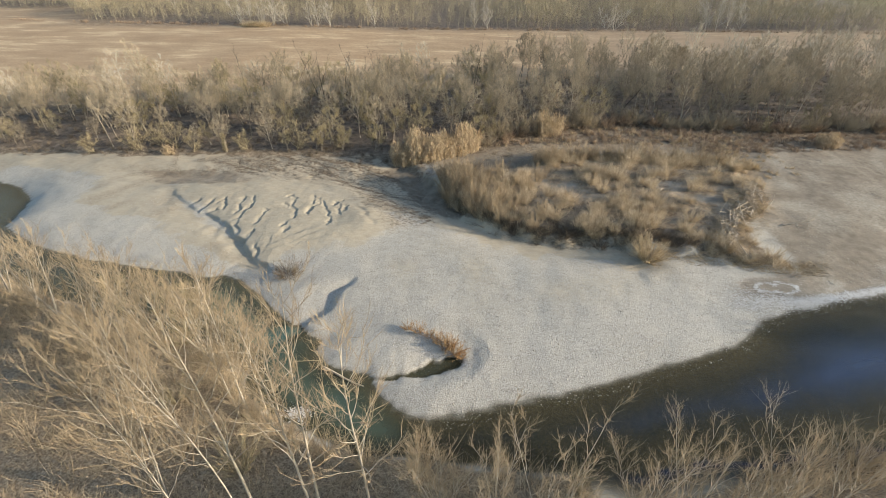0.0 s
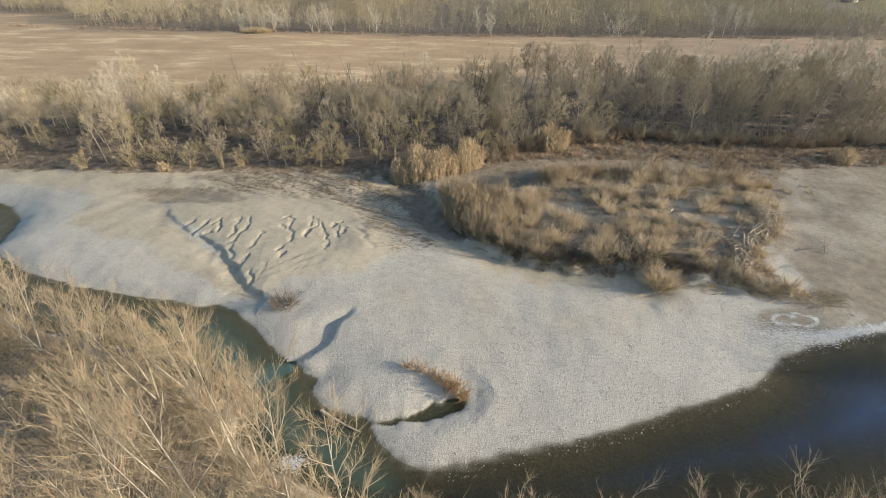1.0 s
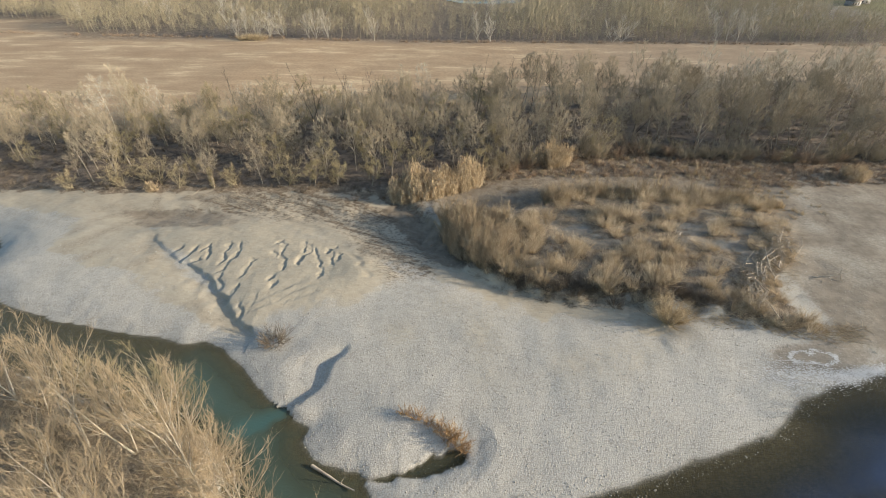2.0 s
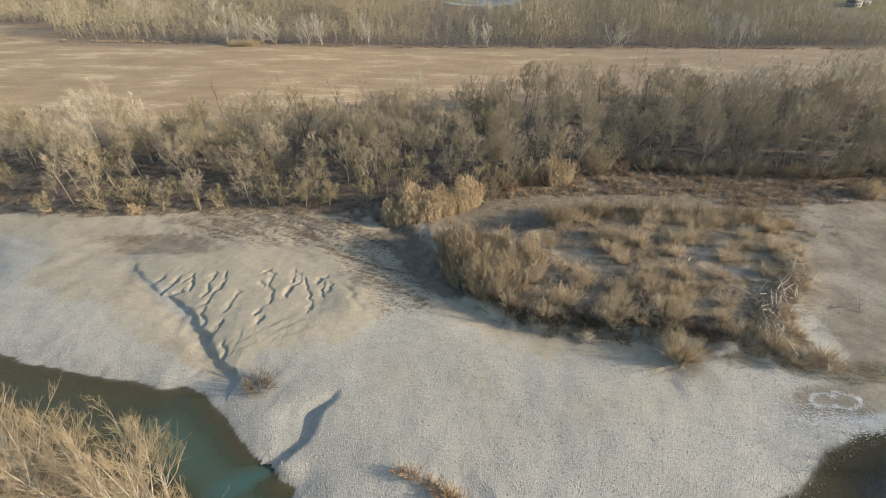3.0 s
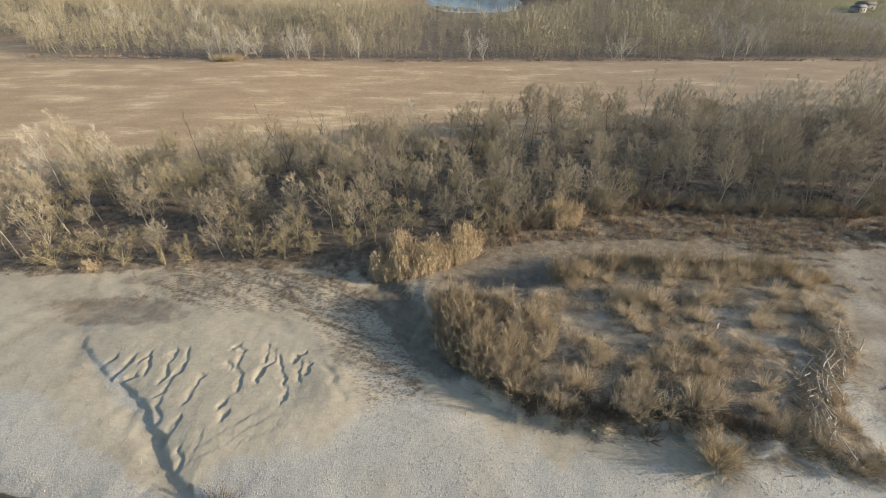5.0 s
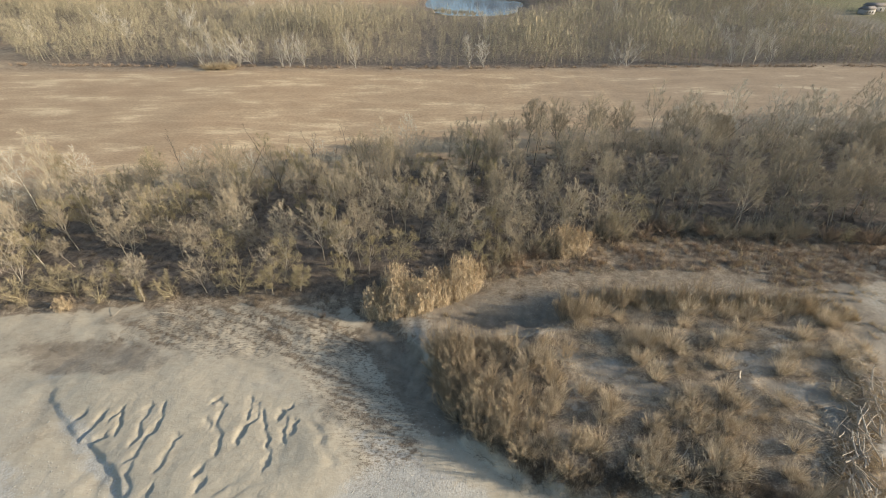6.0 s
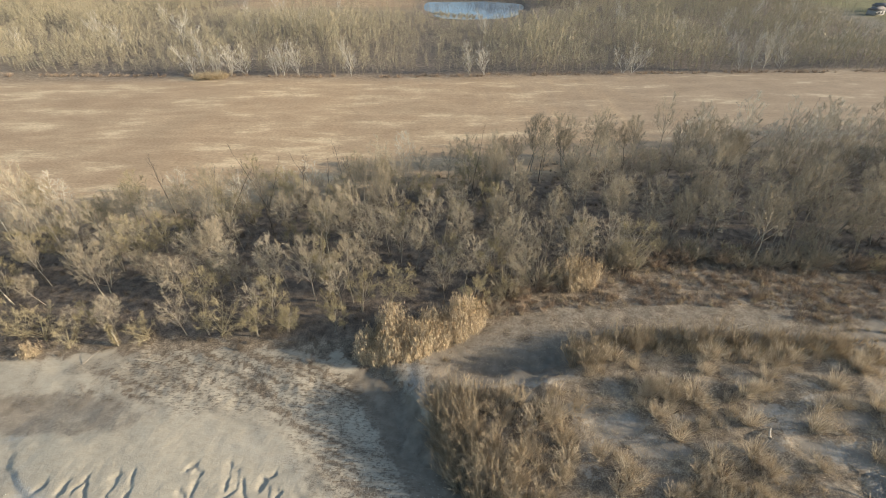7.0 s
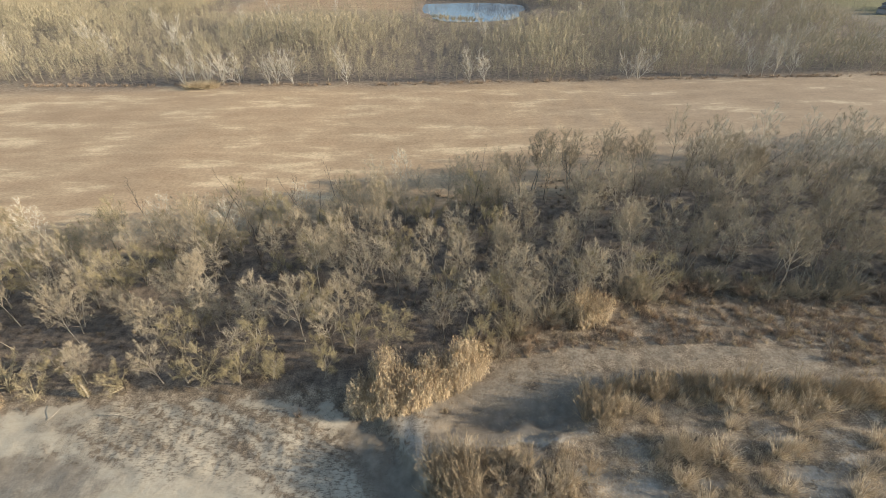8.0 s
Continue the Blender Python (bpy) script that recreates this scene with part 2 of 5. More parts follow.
# ---- materials ----
def shader(name, rough_value=0.85):
    m = bpy.data.materials.new(name)
    m.use_nodes = True
    b = m.node_tree.nodes["Principled BSDF"]
    b.inputs["Roughness"].default_value = rough_value
    b.inputs["Specular IOR Level"].default_value = 0.25
    return m, m.node_tree, b


def node(nt, kind, **sets):
    n = nt.nodes.new("ShaderNode" + kind)
    for k, v in sets.items():
        setattr(n, k, v)
    return n


def put(nt, socket, value):
    if isinstance(value, bpy.types.NodeSocket):
        nt.links.new(value, socket)
    else:
        socket.default_value = value


def place(nt, scale=(1, 1, 1), turn=0.0):
    g = node(nt, "NewGeometry")
    mp = node(nt, "Mapping")
    nt.links.new(g.outputs["Position"], mp.inputs[0])
    mp.inputs["Scale"].default_value = scale
    mp.inputs["Rotation"].default_value = (0, 0, radians(turn))
    return mp.outputs[0]


def cloud(nt, where, scale, detail=4.0, roughness=0.55):
    n = node(nt, "TexNoise")
    put(nt, n.inputs["Vector"], where)
    n.inputs["Scale"].default_value, n.inputs["Detail"].default_value, n.inputs["Roughness"].default_value = scale, detail, roughness
    return n.outputs[0]


def ramp(nt, fac, *stops):
    r = node(nt, "ValToRGB")
    put(nt, r.inputs[0], fac)
    els = r.color_ramp.elements
    while len(els) < len(stops):
        els.new(0.5)
    for el, (pos, col) in zip(els, stops):
        el.position, el.color = pos, (*col, 1) if len(col) == 3 else col
    return r.outputs[0]


def blend(nt, fac, one, two, how="MIX"):
    n = node(nt, "Mix", data_type="RGBA", blend_type=how)
    put(nt, n.inputs[0], fac)
    for s, v in ((n.inputs[6], one), (n.inputs[7], two)):
        put(nt, s, v if isinstance(v, bpy.types.NodeSocket) else (*v, 1))
    return n.outputs[2]


def sums(nt, op, one, two, clamp=False):
    n = node(nt, "Math", operation=op, use_clamp=clamp)
    put(nt, n.inputs[0], one)
    put(nt, n.inputs[1], two)
    return n.outputs[0]


def mask(nt, name):
    return node(nt, "Attribute", attribute_name=name).outputs["Fac"]


def patchy(nt, name, noise_out, amount=0.8):
    """A cover's mask, broken up by fine noise into crisp patches."""
    edge = sums(nt, "ADD", mask(nt, name), sums(nt, "MULTIPLY", sums(nt, "SUBTRACT", noise_out, 0.5), amount))
    return ramp(nt, edge, (0.38, (0, 0, 0)), (0.62, (1, 1, 1)))


def relief(nt, b, height, strength, distance):
    n = node(nt, "Bump")
    n.inputs["Strength"].default_value, n.inputs["Distance"].default_value = strength, distance
    put(nt, n.inputs["Height"], height)
    nt.links.new(n.outputs[0], b.inputs["Normal"])


def ground_material():
    m, nt, b = shader("river_ground", 0.9)
    p = place(nt)
    fine, mid, big = cloud(nt, p, 5.0, 3), cloud(nt, p, 0.7, 5), cloud(nt, p, 0.09, 4)
    cell = node(nt, "TexVoronoi")
    put(nt, cell.inputs["Vector"], p)
    cell.inputs["Scale"].default_value = 5.8
    stone = ramp(nt, cell.outputs["Color"], (0.0, (0.345, 0.332, 0.288)), (0.5, (0.434, 0.418, 0.366)), (1.0, (0.53, 0.512, 0.453)))
    # shade between the stones, darkened into the gravel colour
    gap_shade = ramp(nt, cell.outputs["Distance"], (0.45, (1, 1, 1)), (0.95, (0.70, 0.685, 0.66)))
    gravel = blend(nt, 1.0, stone, gap_shade, "MULTIPLY")
    sandy = ramp(nt, mid, (0.3, (0.385, 0.365, 0.308)), (0.7, (0.468, 0.448, 0.384)))
    gravel = blend(nt, ramp(nt, mid, (0.42, (0.05, 0.05, 0.05)), (0.70, (0.6, 0.6, 0.6))), gravel, sandy)
    flow = cloud(nt, place(nt, (0.55, 1.0, 1), 35), 1.5, 9, 0.74)
    silt = blend(nt, fine, ramp(nt, mid, (0.25, (0.35, 0.308, 0.228)), (0.75, (0.455, 0.405, 0.305))), (0.42, 0.375, 0.283))
    silt = blend(nt, 0.45, silt, ramp(nt, flow, (0.33, (0.72, 0.70, 0.66)), (0.55, (1.03, 1.03, 1.03))), "MULTIPLY")
    mud_and_shade = ramp(nt, mid, (0.25, (0.15, 0.124, 0.09)), (0.75, (0.285, 0.242, 0.182)))
    litter = ramp(nt, blend(nt, 0.5, fine, mid), (0.36, (0.085, 0.066, 0.047)), (0.5, (0.20, 0.16, 0.112)), (0.64, (0.42, 0.35, 0.25)))
    streak = cloud(nt, place(nt, (0.045, 0.15, 1)), 1.0, 8, 0.68)
    clods = cloud(nt, p, 1.3, 4, 0.7)
    soil = ramp(nt, streak, (0.40, (0.40, 0.282, 0.168)), (0.55, (0.47, 0.343, 0.208)), (0.64, (0.61, 0.47, 0.29)))
    soil = blend(nt, 0.55, soil, ramp(nt, clods, (0.3, (0.5, 0.5, 0.5)), (0.7, (1.2, 1.2, 1.2))), "MULTIPLY")
    # darker brown field soil with fewer pale streaks towards the east
    east_soil = ramp(nt, streak, (0.40, (0.30, 0.228, 0.152)), (0.58, (0.345, 0.265, 0.178)), (0.68, (0.52, 0.42, 0.285)))
    soil = blend(nt, mask(nt, "east_soil"), soil, blend(nt, 0.4, east_soil, ramp(nt, clods, (0.3, (0.6, 0.6, 0.6)), (0.7, (1.2, 1.2, 1.2))), "MULTIPLY"))
    grit = cloud(nt, p, 2.2, 8, 0.7)
    col = blend(nt, blend(nt, 0.5, mask(nt, "silt"), patchy(nt, "silt", grit)), gravel, silt)
    col = blend(nt, blend(nt, 0.6, mask(nt, "mud_and_shade"), patchy(nt, "mud_and_shade", grit)), col, mud_and_shade)
    col = blend(nt, blend(nt, 0.8, mask(nt, "litter"), patchy(nt, "litter", grit, 1.0)), col, litter)
    wisps = cloud(nt, place(nt, (1.0, 3.6, 1), -24), 1.1, 8, 0.72)
    wisps = ramp(nt, blend(nt, 0.45, wisps, grit), (0.49, (0, 0, 0)), (0.56, (1, 1, 1)))
    col = blend(nt, sums(nt, "MULTIPLY", mask(nt, "scour"), wisps), col, ramp(nt, fine, (0.35, (0.10, 0.08, 0.056)), (0.65, (0.24, 0.197, 0.142))))
    col = blend(nt, mask(nt, "thatch"), col, ramp(nt, blend(nt, 0.5, fine, grit), (0.38, (0.13, 0.10, 0.066)), (0.5, (0.27, 0.215, 0.145)), (0.62, (0.44, 0.36, 0.25))))
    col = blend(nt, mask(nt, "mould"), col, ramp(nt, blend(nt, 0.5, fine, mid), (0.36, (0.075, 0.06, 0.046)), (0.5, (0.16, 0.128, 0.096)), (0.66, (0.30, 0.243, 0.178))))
    col = blend(nt, mask(nt, "field"), col, soil)
    col = blend(nt, mask(nt, "lawn"), col, ramp(nt, mid, (0.3, (0.14, 0.135, 0.06)), (0.7, (0.24, 0.215, 0.11))))
    bed = blend(nt, cell.outputs["Distance"], ramp(nt, grit, (0.35, (0.05, 0.045, 0.022)), (0.65, (0.125, 0.105, 0.052))), (0.035, 0.032, 0.018))
    col = blend(nt, mask(nt, "wet"), col, bed)
    col = blend(nt, 0.35, col, ramp(nt, big, (0.3, (0.75, 0.75, 0.75)), (0.7, (1.15, 1.15, 1.15))), "MULTIPLY")
    put(nt, b.inputs["Base Color"], col)
    bumps = sums(nt, "SUBTRACT", sums(nt, "ADD", sums(nt, "MULTIPLY", fine, 0.6), sums(nt, "MULTIPLY", cloud(nt, p, 2.2, 2), 1.5)), sums(nt, "MULTIPLY", cell.outputs["Distance"], sums(nt, "SUBTRACT", 1.0, mask(nt, "silt"), True)))
    relief(nt, b, bumps, 0.5, 0.06)
    return m


def water_material():
    m, nt, b = shader("river_water", 0.06)
    depth = mask(nt, "depth")
    teal = mask(nt, "teal")
    p = place(nt, (1.0, 1.7, 1), 25)
    b.inputs["IOR"].default_value = 1.33
    b.inputs["Specular IOR Level"].default_value = 0.5
    # the deep end of the clear colour includes the blue of reflected sky
    clear = ramp(nt, depth, (0.0, (0.040, 0.036, 0.018)), (0.35, (0.030, 0.034, 0.026)), (0.75, (0.031, 0.050, 0.094)))
    milky = ramp(nt, depth, (0.0, (0.13, 0.115, 0.062)), (0.3, (0.070, 0.084, 0.054)), (1.0, (0.064, 0.124, 0.108)))
    put(nt, b.inputs["Base Color"], blend(nt, teal, clear, milky))
    thin = ramp(nt, depth, (0.0, (0.12,) * 3), (0.35, (0.45,) * 3), (0.85, (0.93,) * 3))
    put(nt, b.inputs["Alpha"], blend(nt, teal, thin, ramp(nt, depth, (0.0, (0.4,) * 3), (0.2, (0.72,) * 3), (0.5, (0.96,) * 3))))
    waves = blend(nt, 0.35, cloud(nt, p, 1.6, 4, 0.6), cloud(nt, place(nt, (1, 2.2, 1), 35), 6.0, 2))
    relief(nt, b, waves, 0.75, 0.12)
    return m


def bark_material(name, dark, light, rnd=0.5, stain=(0.06, 0.05, 0.04)):
    """Weathered bark or twig colour that differs a little from plant to plant."""
    m, nt, b = shader(name, 0.8)
    info = node(nt, "ObjectInfo")
    p = place(nt, (1, 1, 0.35))
    base = blend(nt, info.outputs["Random"], dark, light)
    grain = cloud(nt, p, 3.0, 4, 0.6)
    col = blend(nt, rnd, base, ramp(nt, grain, (0.3, dark), (0.7, light)))
    col = blend(nt, ramp(nt, cloud(nt, p, 0.8, 3), (0.5, (0, 0, 0)), (0.75, (0.6, 0.6, 0.6))), col, stain)
    put(nt, b.inputs["Base Color"], col)
    return m


def stem_material(name, *stops):
    """Dry stems and leaves: each blade takes a shade of its own."""
    m, nt, b = shader(name, 0.75)
    g = node(nt, "NewGeometry")
    put(nt, b.inputs["Base Color"], ramp(nt, sums(nt, "ADD", sums(nt, "MULTIPLY", g.outputs["Random Per Island"], 0.6),
        sums(nt, "MULTIPLY", cloud(nt, place(nt), 0.35, 4), 0.4)), *stops))
    return m


GROUND = ground_material()
RIVER = water_material()
# pond colour with the sky's blue reflection painted into it
POND_SKY_BLUE, pond_nodes, pond_shader = shader("pond_water", 0.05)
put(pond_nodes, pond_shader.inputs["Base Color"], ramp(pond_nodes, cloud(pond_nodes, place(pond_nodes), 0.05), (0.3, (0.07, 0.12, 0.19)), (0.7, (0.10, 0.165, 0.25))))
PALE_BARK = bark_material("pale_poplar_bark", (0.28, 0.245, 0.19), (0.54, 0.49, 0.40))
PALE_TWIG = bark_material("pale_twigs", (0.285, 0.226, 0.148), (0.465, 0.376, 0.252))
GREY_BARK = bark_material("grey_bark", (0.17, 0.145, 0.11), (0.42, 0.37, 0.29))
DARK_BARK = bark_material("dark_bark", (0.06, 0.05, 0.04), (0.17, 0.145, 0.115))
GREY_TWIG = bark_material("grey_twigs", (0.22, 0.187, 0.13), (0.49, 0.42, 0.305), stain=(0.19, 0.16, 0.115))
OLIVE_TWIG = bark_material("olive_twigs", (0.21, 0.178, 0.10), (0.39, 0.33, 0.195), stain=(0.18, 0.15, 0.085))
WHITE_TWIG = bark_material("white_twigs", (0.40, 0.37, 0.31), (0.54, 0.505, 0.43), stain=(0.33, 0.305, 0.25))
FAR_TWIG = stem_material("far_wood_twigs", (0.3, (0.285, 0.248, 0.163)), (0.5, (0.325, 0.283, 0.188)), (0.7, (0.37, 0.325, 0.22)))
WOOD_TWIG = stem_material("wood_twigs", (0.2, (0.25, 0.215, 0.155)), (0.5, (0.395, 0.343, 0.25)), (0.8, (0.55, 0.48, 0.36)))
PALE_WOOD = stem_material("pale_wood_twigs", (0.2, (0.36, 0.32, 0.25)), (0.5, (0.50, 0.45, 0.355)), (0.8, (0.62, 0.565, 0.455)))
BRAMBLE = stem_material("brambles", (0.2, (0.075, 0.06, 0.045)), (0.5, (0.15, 0.12, 0.085)), (0.8, (0.26, 0.21, 0.15)))
BRUSH = stem_material("dry_brush", (0.2, (0.225, 0.17, 0.10)), (0.5, (0.445, 0.355, 0.222)), (0.8, (0.68, 0.57, 0.385)))
TUSSOCK = stem_material("pale_tussock", (0.2, (0.275, 0.215, 0.138)), (0.5, (0.50, 0.41, 0.28)), (0.8, (0.74, 0.635, 0.465)))
RUST = stem_material("rusty_brush", (0.2, (0.16, 0.112, 0.078)), (0.5, (0.31, 0.23, 0.158)), (0.8, (0.48, 0.375, 0.26)))
ORANGE = stem_material("orange_shrub", (0.2, (0.24, 0.145, 0.07)), (0.5, (0.38, 0.245, 0.12)), (0.8, (0.52, 0.37, 0.20)))
BANK_STRAW = stem_material("bank_straw", (0.2, (0.25, 0.19, 0.118)), (0.5, (0.40, 0.318, 0.205)), (0.8, (0.54, 0.445, 0.30)))
STRAW = stem_material("straw_reed", (0.2, (0.33, 0.245, 0.145)), (0.5, (0.51, 0.395, 0.245)), (0.8, (0.68, 0.56, 0.375)))
OLIVE = stem_material("olive_shrub", (0.2, (0.18, 0.15, 0.085)), (0.5, (0.31, 0.26, 0.158)), (0.8, (0.45, 0.385, 0.25)))
DRIFT = bark_material("driftwood", (0.25, 0.212, 0.158), (0.54, 0.475, 0.375))


# ---- mesh helpers ----
def tri_mesh(name, verts, faces, mat):
    verts, faces = np.asarray(verts, np.float32), np.asarray(faces, np.int32)
    me = bpy.data.meshes.new(name)
    k = faces.shape[1]
    me.vertices.add(len(verts))
    me.vertices.foreach_set("co", verts.ravel())
    me.loops.add(faces.size)
    me.loops.foreach_set("vertex_index", faces.ravel())
    me.polygons.add(len(faces))
    me.polygons.foreach_set("loop_start", np.arange(0, faces.size, k, dtype=np.int32))
    me.update(calc_edges=True)
    me.materials.append(mat)
    return me


def part(name, mesh, parent, label=""):
    ob = new(name, mesh)
    ob.parent = parent
    if label:
        tagged(ob, label)
    return ob


class Soup:
    """Triangles gathered from tubes and blades."""

    def __init__(self):
        self.v, self.f, self.n = [], [], 0

    def add(self, v, f):
        self.v.append(np.asarray(v, float))
        self.f.append(np.asarray(f, int) + self.n)
        self.n += len(v)

    def arrays(self):
        return np.concatenate(self.v), np.concatenate(self.f)

    def tube(self, pts, radii, k=4):
        pts, radii = np.asarray(pts, float), np.asarray(radii, float)
        d = np.gradient(pts, axis=0)
        d /= np.linalg.norm(d, axis=1)[:, None] + 1e-9
        ref = np.array([1.0, 0, 0]) if abs(d[0, 2]) > 0.7 else np.array([0, 0, 1.0])
        u = np.cross(d, ref)
        u /= np.linalg.norm(u, axis=1)[:, None] + 1e-9
        w = np.cross(d, u)
        an = np.arange(k) * 2 * np.pi / k
        ring = pts[:, None] + radii[:, None, None] * (np.cos(an)[None, :, None] * u[:, None] + np.sin(an)[None, :, None] * w[:, None])
        v = ring.reshape(-1, 3)
        f = []
        for i in range(len(pts) - 1):
            for j in range(k):
                a, b2 = i * k + j, i * k + (j + 1) % k
                f += [(a, b2, b2 + k), (a, b2 + k, a + k)]
        self.add(v, f)

    def blades(self, base, tip, width, side=None):
        """One thin triangle from each base to each tip."""
        base, tip = np.asarray(base, float), np.asarray(tip, float)
        d = tip - base
        s = np.cross(d, RNG.normal(size=d.shape)) if side is None else side
        s = s / (np.linalg.norm(s, axis=1)[:, None] + 1e-9) * (np.broadcast_to(width, (len(base),))[:, None] / 2)
        n = len(base)
        v = np.stack([base - s, base + s, tip], 1).reshape(-1, 3)
        self.add(v, np.arange(3 * n).reshape(n, 3))


RNG = np.random.RandomState(11)


def spun(v):
    return v / (np.linalg.norm(v, axis=-1)[..., None] + 1e-9)


def curve_line(start, way, length, up, n, wob):
    """A branch that starts along way and bends upward."""
    pts, p, d = [np.array(start, float)], np.array(start, float), spun(np.array(way, float))
    for i in range(n):
        d = spun(d + np.array([0, 0, up / n]) + RNG.normal(size=3) * wob)
        p = p + d * length / n
        pts.append(p)
    return np.array(pts)


def at_line(pts, s):
    s = s * (len(pts) - 1)
    i = min(int(s), len(pts) - 2)
    return pts[i] + (pts[i + 1] - pts[i]) * (s - i), spun(pts[i + 1] - pts[i])


class Tree:
    """The pieces of one bare tree: stems and limbs as tubes, the crown as branches and twigs."""

    def __init__(self):
        self.stems, self.limbs, self.crown = [], [], Soup()

    def joined(self):
        out = Soup()
        for p in (*self.stems, *self.limbs, self.crown):
            if p.n:
                out.add(*p.arrays())
        return out.arrays()


def grow(height, spread, limbs, subs, twigs, bare=0.3, trunk_r=0.16, lean=(0, 0), twig_len=0.9, twig_w=0.035, open_angle=0.9, up=0.7, k=4, stems=1, tubes=True, fan=0.6, taper=0.65, soft=0.6):
    tree = Tree()
    for st in range(stems):
        tilt = np.array([lean[0], lean[1], 1.0]) + (np.append(RNG.normal(size=2) * 0.22, 0) if stems > 1 else np.zeros(3))
        h = height * (1 if st == 0 else RNG.uniform(0.65, 0.95))
        trunk = curve_line((RNG.normal() * 0.15 * (stems > 1), RNG.normal() * 0.15 * (stems > 1), -0.4), tilt, h, 0.3, 9 if tubes else 6, 0.02 if tubes else 0.09)
        s = Soup()
        s.tube(trunk, trunk_r * np.linspace(1, 0.10, len(trunk)) * (1 if st == 0 else 0.75), k + 1)
        tree.stems.append(s)
        count = max(4, limbs // stems)
        for i in range(count):
            t = bare + (0.95 - bare) * (i + RNG.rand()) / count
            p, d = at_line(trunk, t)
            az = i * 2.4 + RNG.rand() * 1.2
            out = np.array([math.cos(az), math.sin(az), 0])
            way = d * RNG.uniform(0.4, 0.9) + out * open_angle * (1.15 - 0.5 * t)
            ln = spread * RNG.uniform(0.6, 1.15) * (1.15 - taper * t)
            limb = curve_line(p, way, ln, up, 5 if tubes else 3, 0.16)
            r0 = trunk_r * (1 - 0.85 * t) * 0.5
            s = Soup()
            s.tube(limb, r0 * np.linspace(1, 0.2, len(limb)) + 0.008, 3)
            tree.limbs.append(s)
            bases, tips = [], []
            for j in range(subs):
                q, dq = at_line(limb, min(0.3 + 0.7 * (j + RNG.rand()) / subs, 0.99))
                sub = curve_line(q, dq + RNG.normal(size=3) * (0.6 if soft < 0.8 else 0.42) + (0, 0, 0.15), ln * RNG.uniform(0.25, 0.55), 0.45, 3, 0.16)
                if tubes:
                    tree.crown.tube(sub, (r0 * 0.42 + 0.007) * np.linspace(1, 0.3, 4), 3)
                else:
                    tree.crown.blades(sub[:1], sub[-1:], 0.04)
                for _ in range(twigs):
                    b0, db = at_line(sub, 0.99 * RNG.rand() ** soft)
                    bases.append(b0)
                    tips.append(b0 + spun(db + RNG.normal(size=3) * fan + (0, 0, 0.25)) * twig_len * RNG.uniform(0.35, 1.2))
            tree.crown.blades(bases, tips, twig_w)
    return tree


def crowned(height, radius, base, limbs, subs, twigs, trunk_r=0.16, lean=(0.0, 0.0), stems=1, twig_len=0.95, twig_w=0.026, tubes=True, rise=0.55):
    """A bare tree with ascending limbs that end in round clouds of fine twigs."""
    tree = Tree()
    half = height * (1 - base) / 2
    for st in range(stems):
        tilt = np.array([lean[0], lean[1], 0]) + (np.append(RNG.normal(size=2) * 0.16, 0) if stems > 1 else 0)
        tall = height * (1 if st == 0 else RNG.uniform(0.7, 0.95))
        trunk = curve_line((RNG.normal() * 0.2 * (stems > 1), RNG.normal() * 0.2 * (stems > 1), -0.4), tilt + (0, 0, 1), tall * 0.82, 0.25, 6, 0.06)
        s = Soup()
        s.tube(trunk, trunk_r * np.linspace(1, 0.16, len(trunk)) * (1 if st == 0 else 0.75), 5)
        tree.stems.append(s)
        mid = trunk[-1] * (1, 1, 0) * 0.75 + np.array([0, 0, base * height + half])
        count = max(5, limbs // stems)
        for i in range(count):
            up = 1 - 1.5 * (i + 0.5) / count
            az = i * 2.4 + RNG.rand() * 0.8
            flat = math.sqrt(max(0.0, 1 - up * up))
            out = np.array([math.cos(az) * flat, math.sin(az) * flat, up])
            end = mid + out * (radius, radius, half) * RNG.uniform(0.6, 1.0)
            foot = np.clip((end[2] - 0.75 * math.hypot(*(end - mid)[:2]) - 0.12 * height) / (0.82 * tall), 0.12, 0.92)
            p, d = at_line(trunk, foot)
            bow = (p + end) / 2 + np.array([0, 0, -0.10]) * np.linalg.norm(end - p) + RNG.normal(size=3) * 0.12 * radius
            u = np.linspace(0, 1, 5)[:, None]
            limb = p * (1 - u) ** 2 + 2 * bow * u * (1 - u) + end * u * u
            s = Soup()
            s.tube(limb, (trunk_r * (1 - 0.75 * foot) * 0.5) * np.linspace(1, 0.2, 5) + 0.01, 3)
            tree.limbs.append(s)
            n = subs
            t = RNG.uniform(0.35, 1.0, n) ** 0.7 * 3.999
            k = t.astype(int)
            q = limb[k] + (limb[k + 1] - limb[k]) * (t - k)[:, None]
            away = spun(q - mid + 1e-3)
            tip = q + (spun(RNG.normal(size=(n, 3)) * 0.7 + away * 0.8 + (0, 0, rise))) * (radius * RNG.uniform(0.25, 0.55, n))[:, None]
            if tubes:
                tree.crown.blades(q, tip, 0.04)
            w = np.repeat(np.arange(n), twigs)
            b = q[w] + (tip - q)[w] * RNG.uniform(0.15, 1.0, len(w))[:, None]
            d = spun(spun(tip - q)[w] * 0.7 + RNG.normal(size=(len(w), 3)) * 0.5 + (0, 0, 0.25))
            e = b + d * (twig_len * RNG.uniform(0.4, 1.2, len(w)))[:, None] - mid
            far = np.linalg.norm(e / (radius, radius, half), axis=1)
            e = e / np.maximum(1, far / RNG.uniform(0.92, 1.1, len(w)))[:, None]
            tree.crown.blades(b, mid + e, twig_w)
    return tree


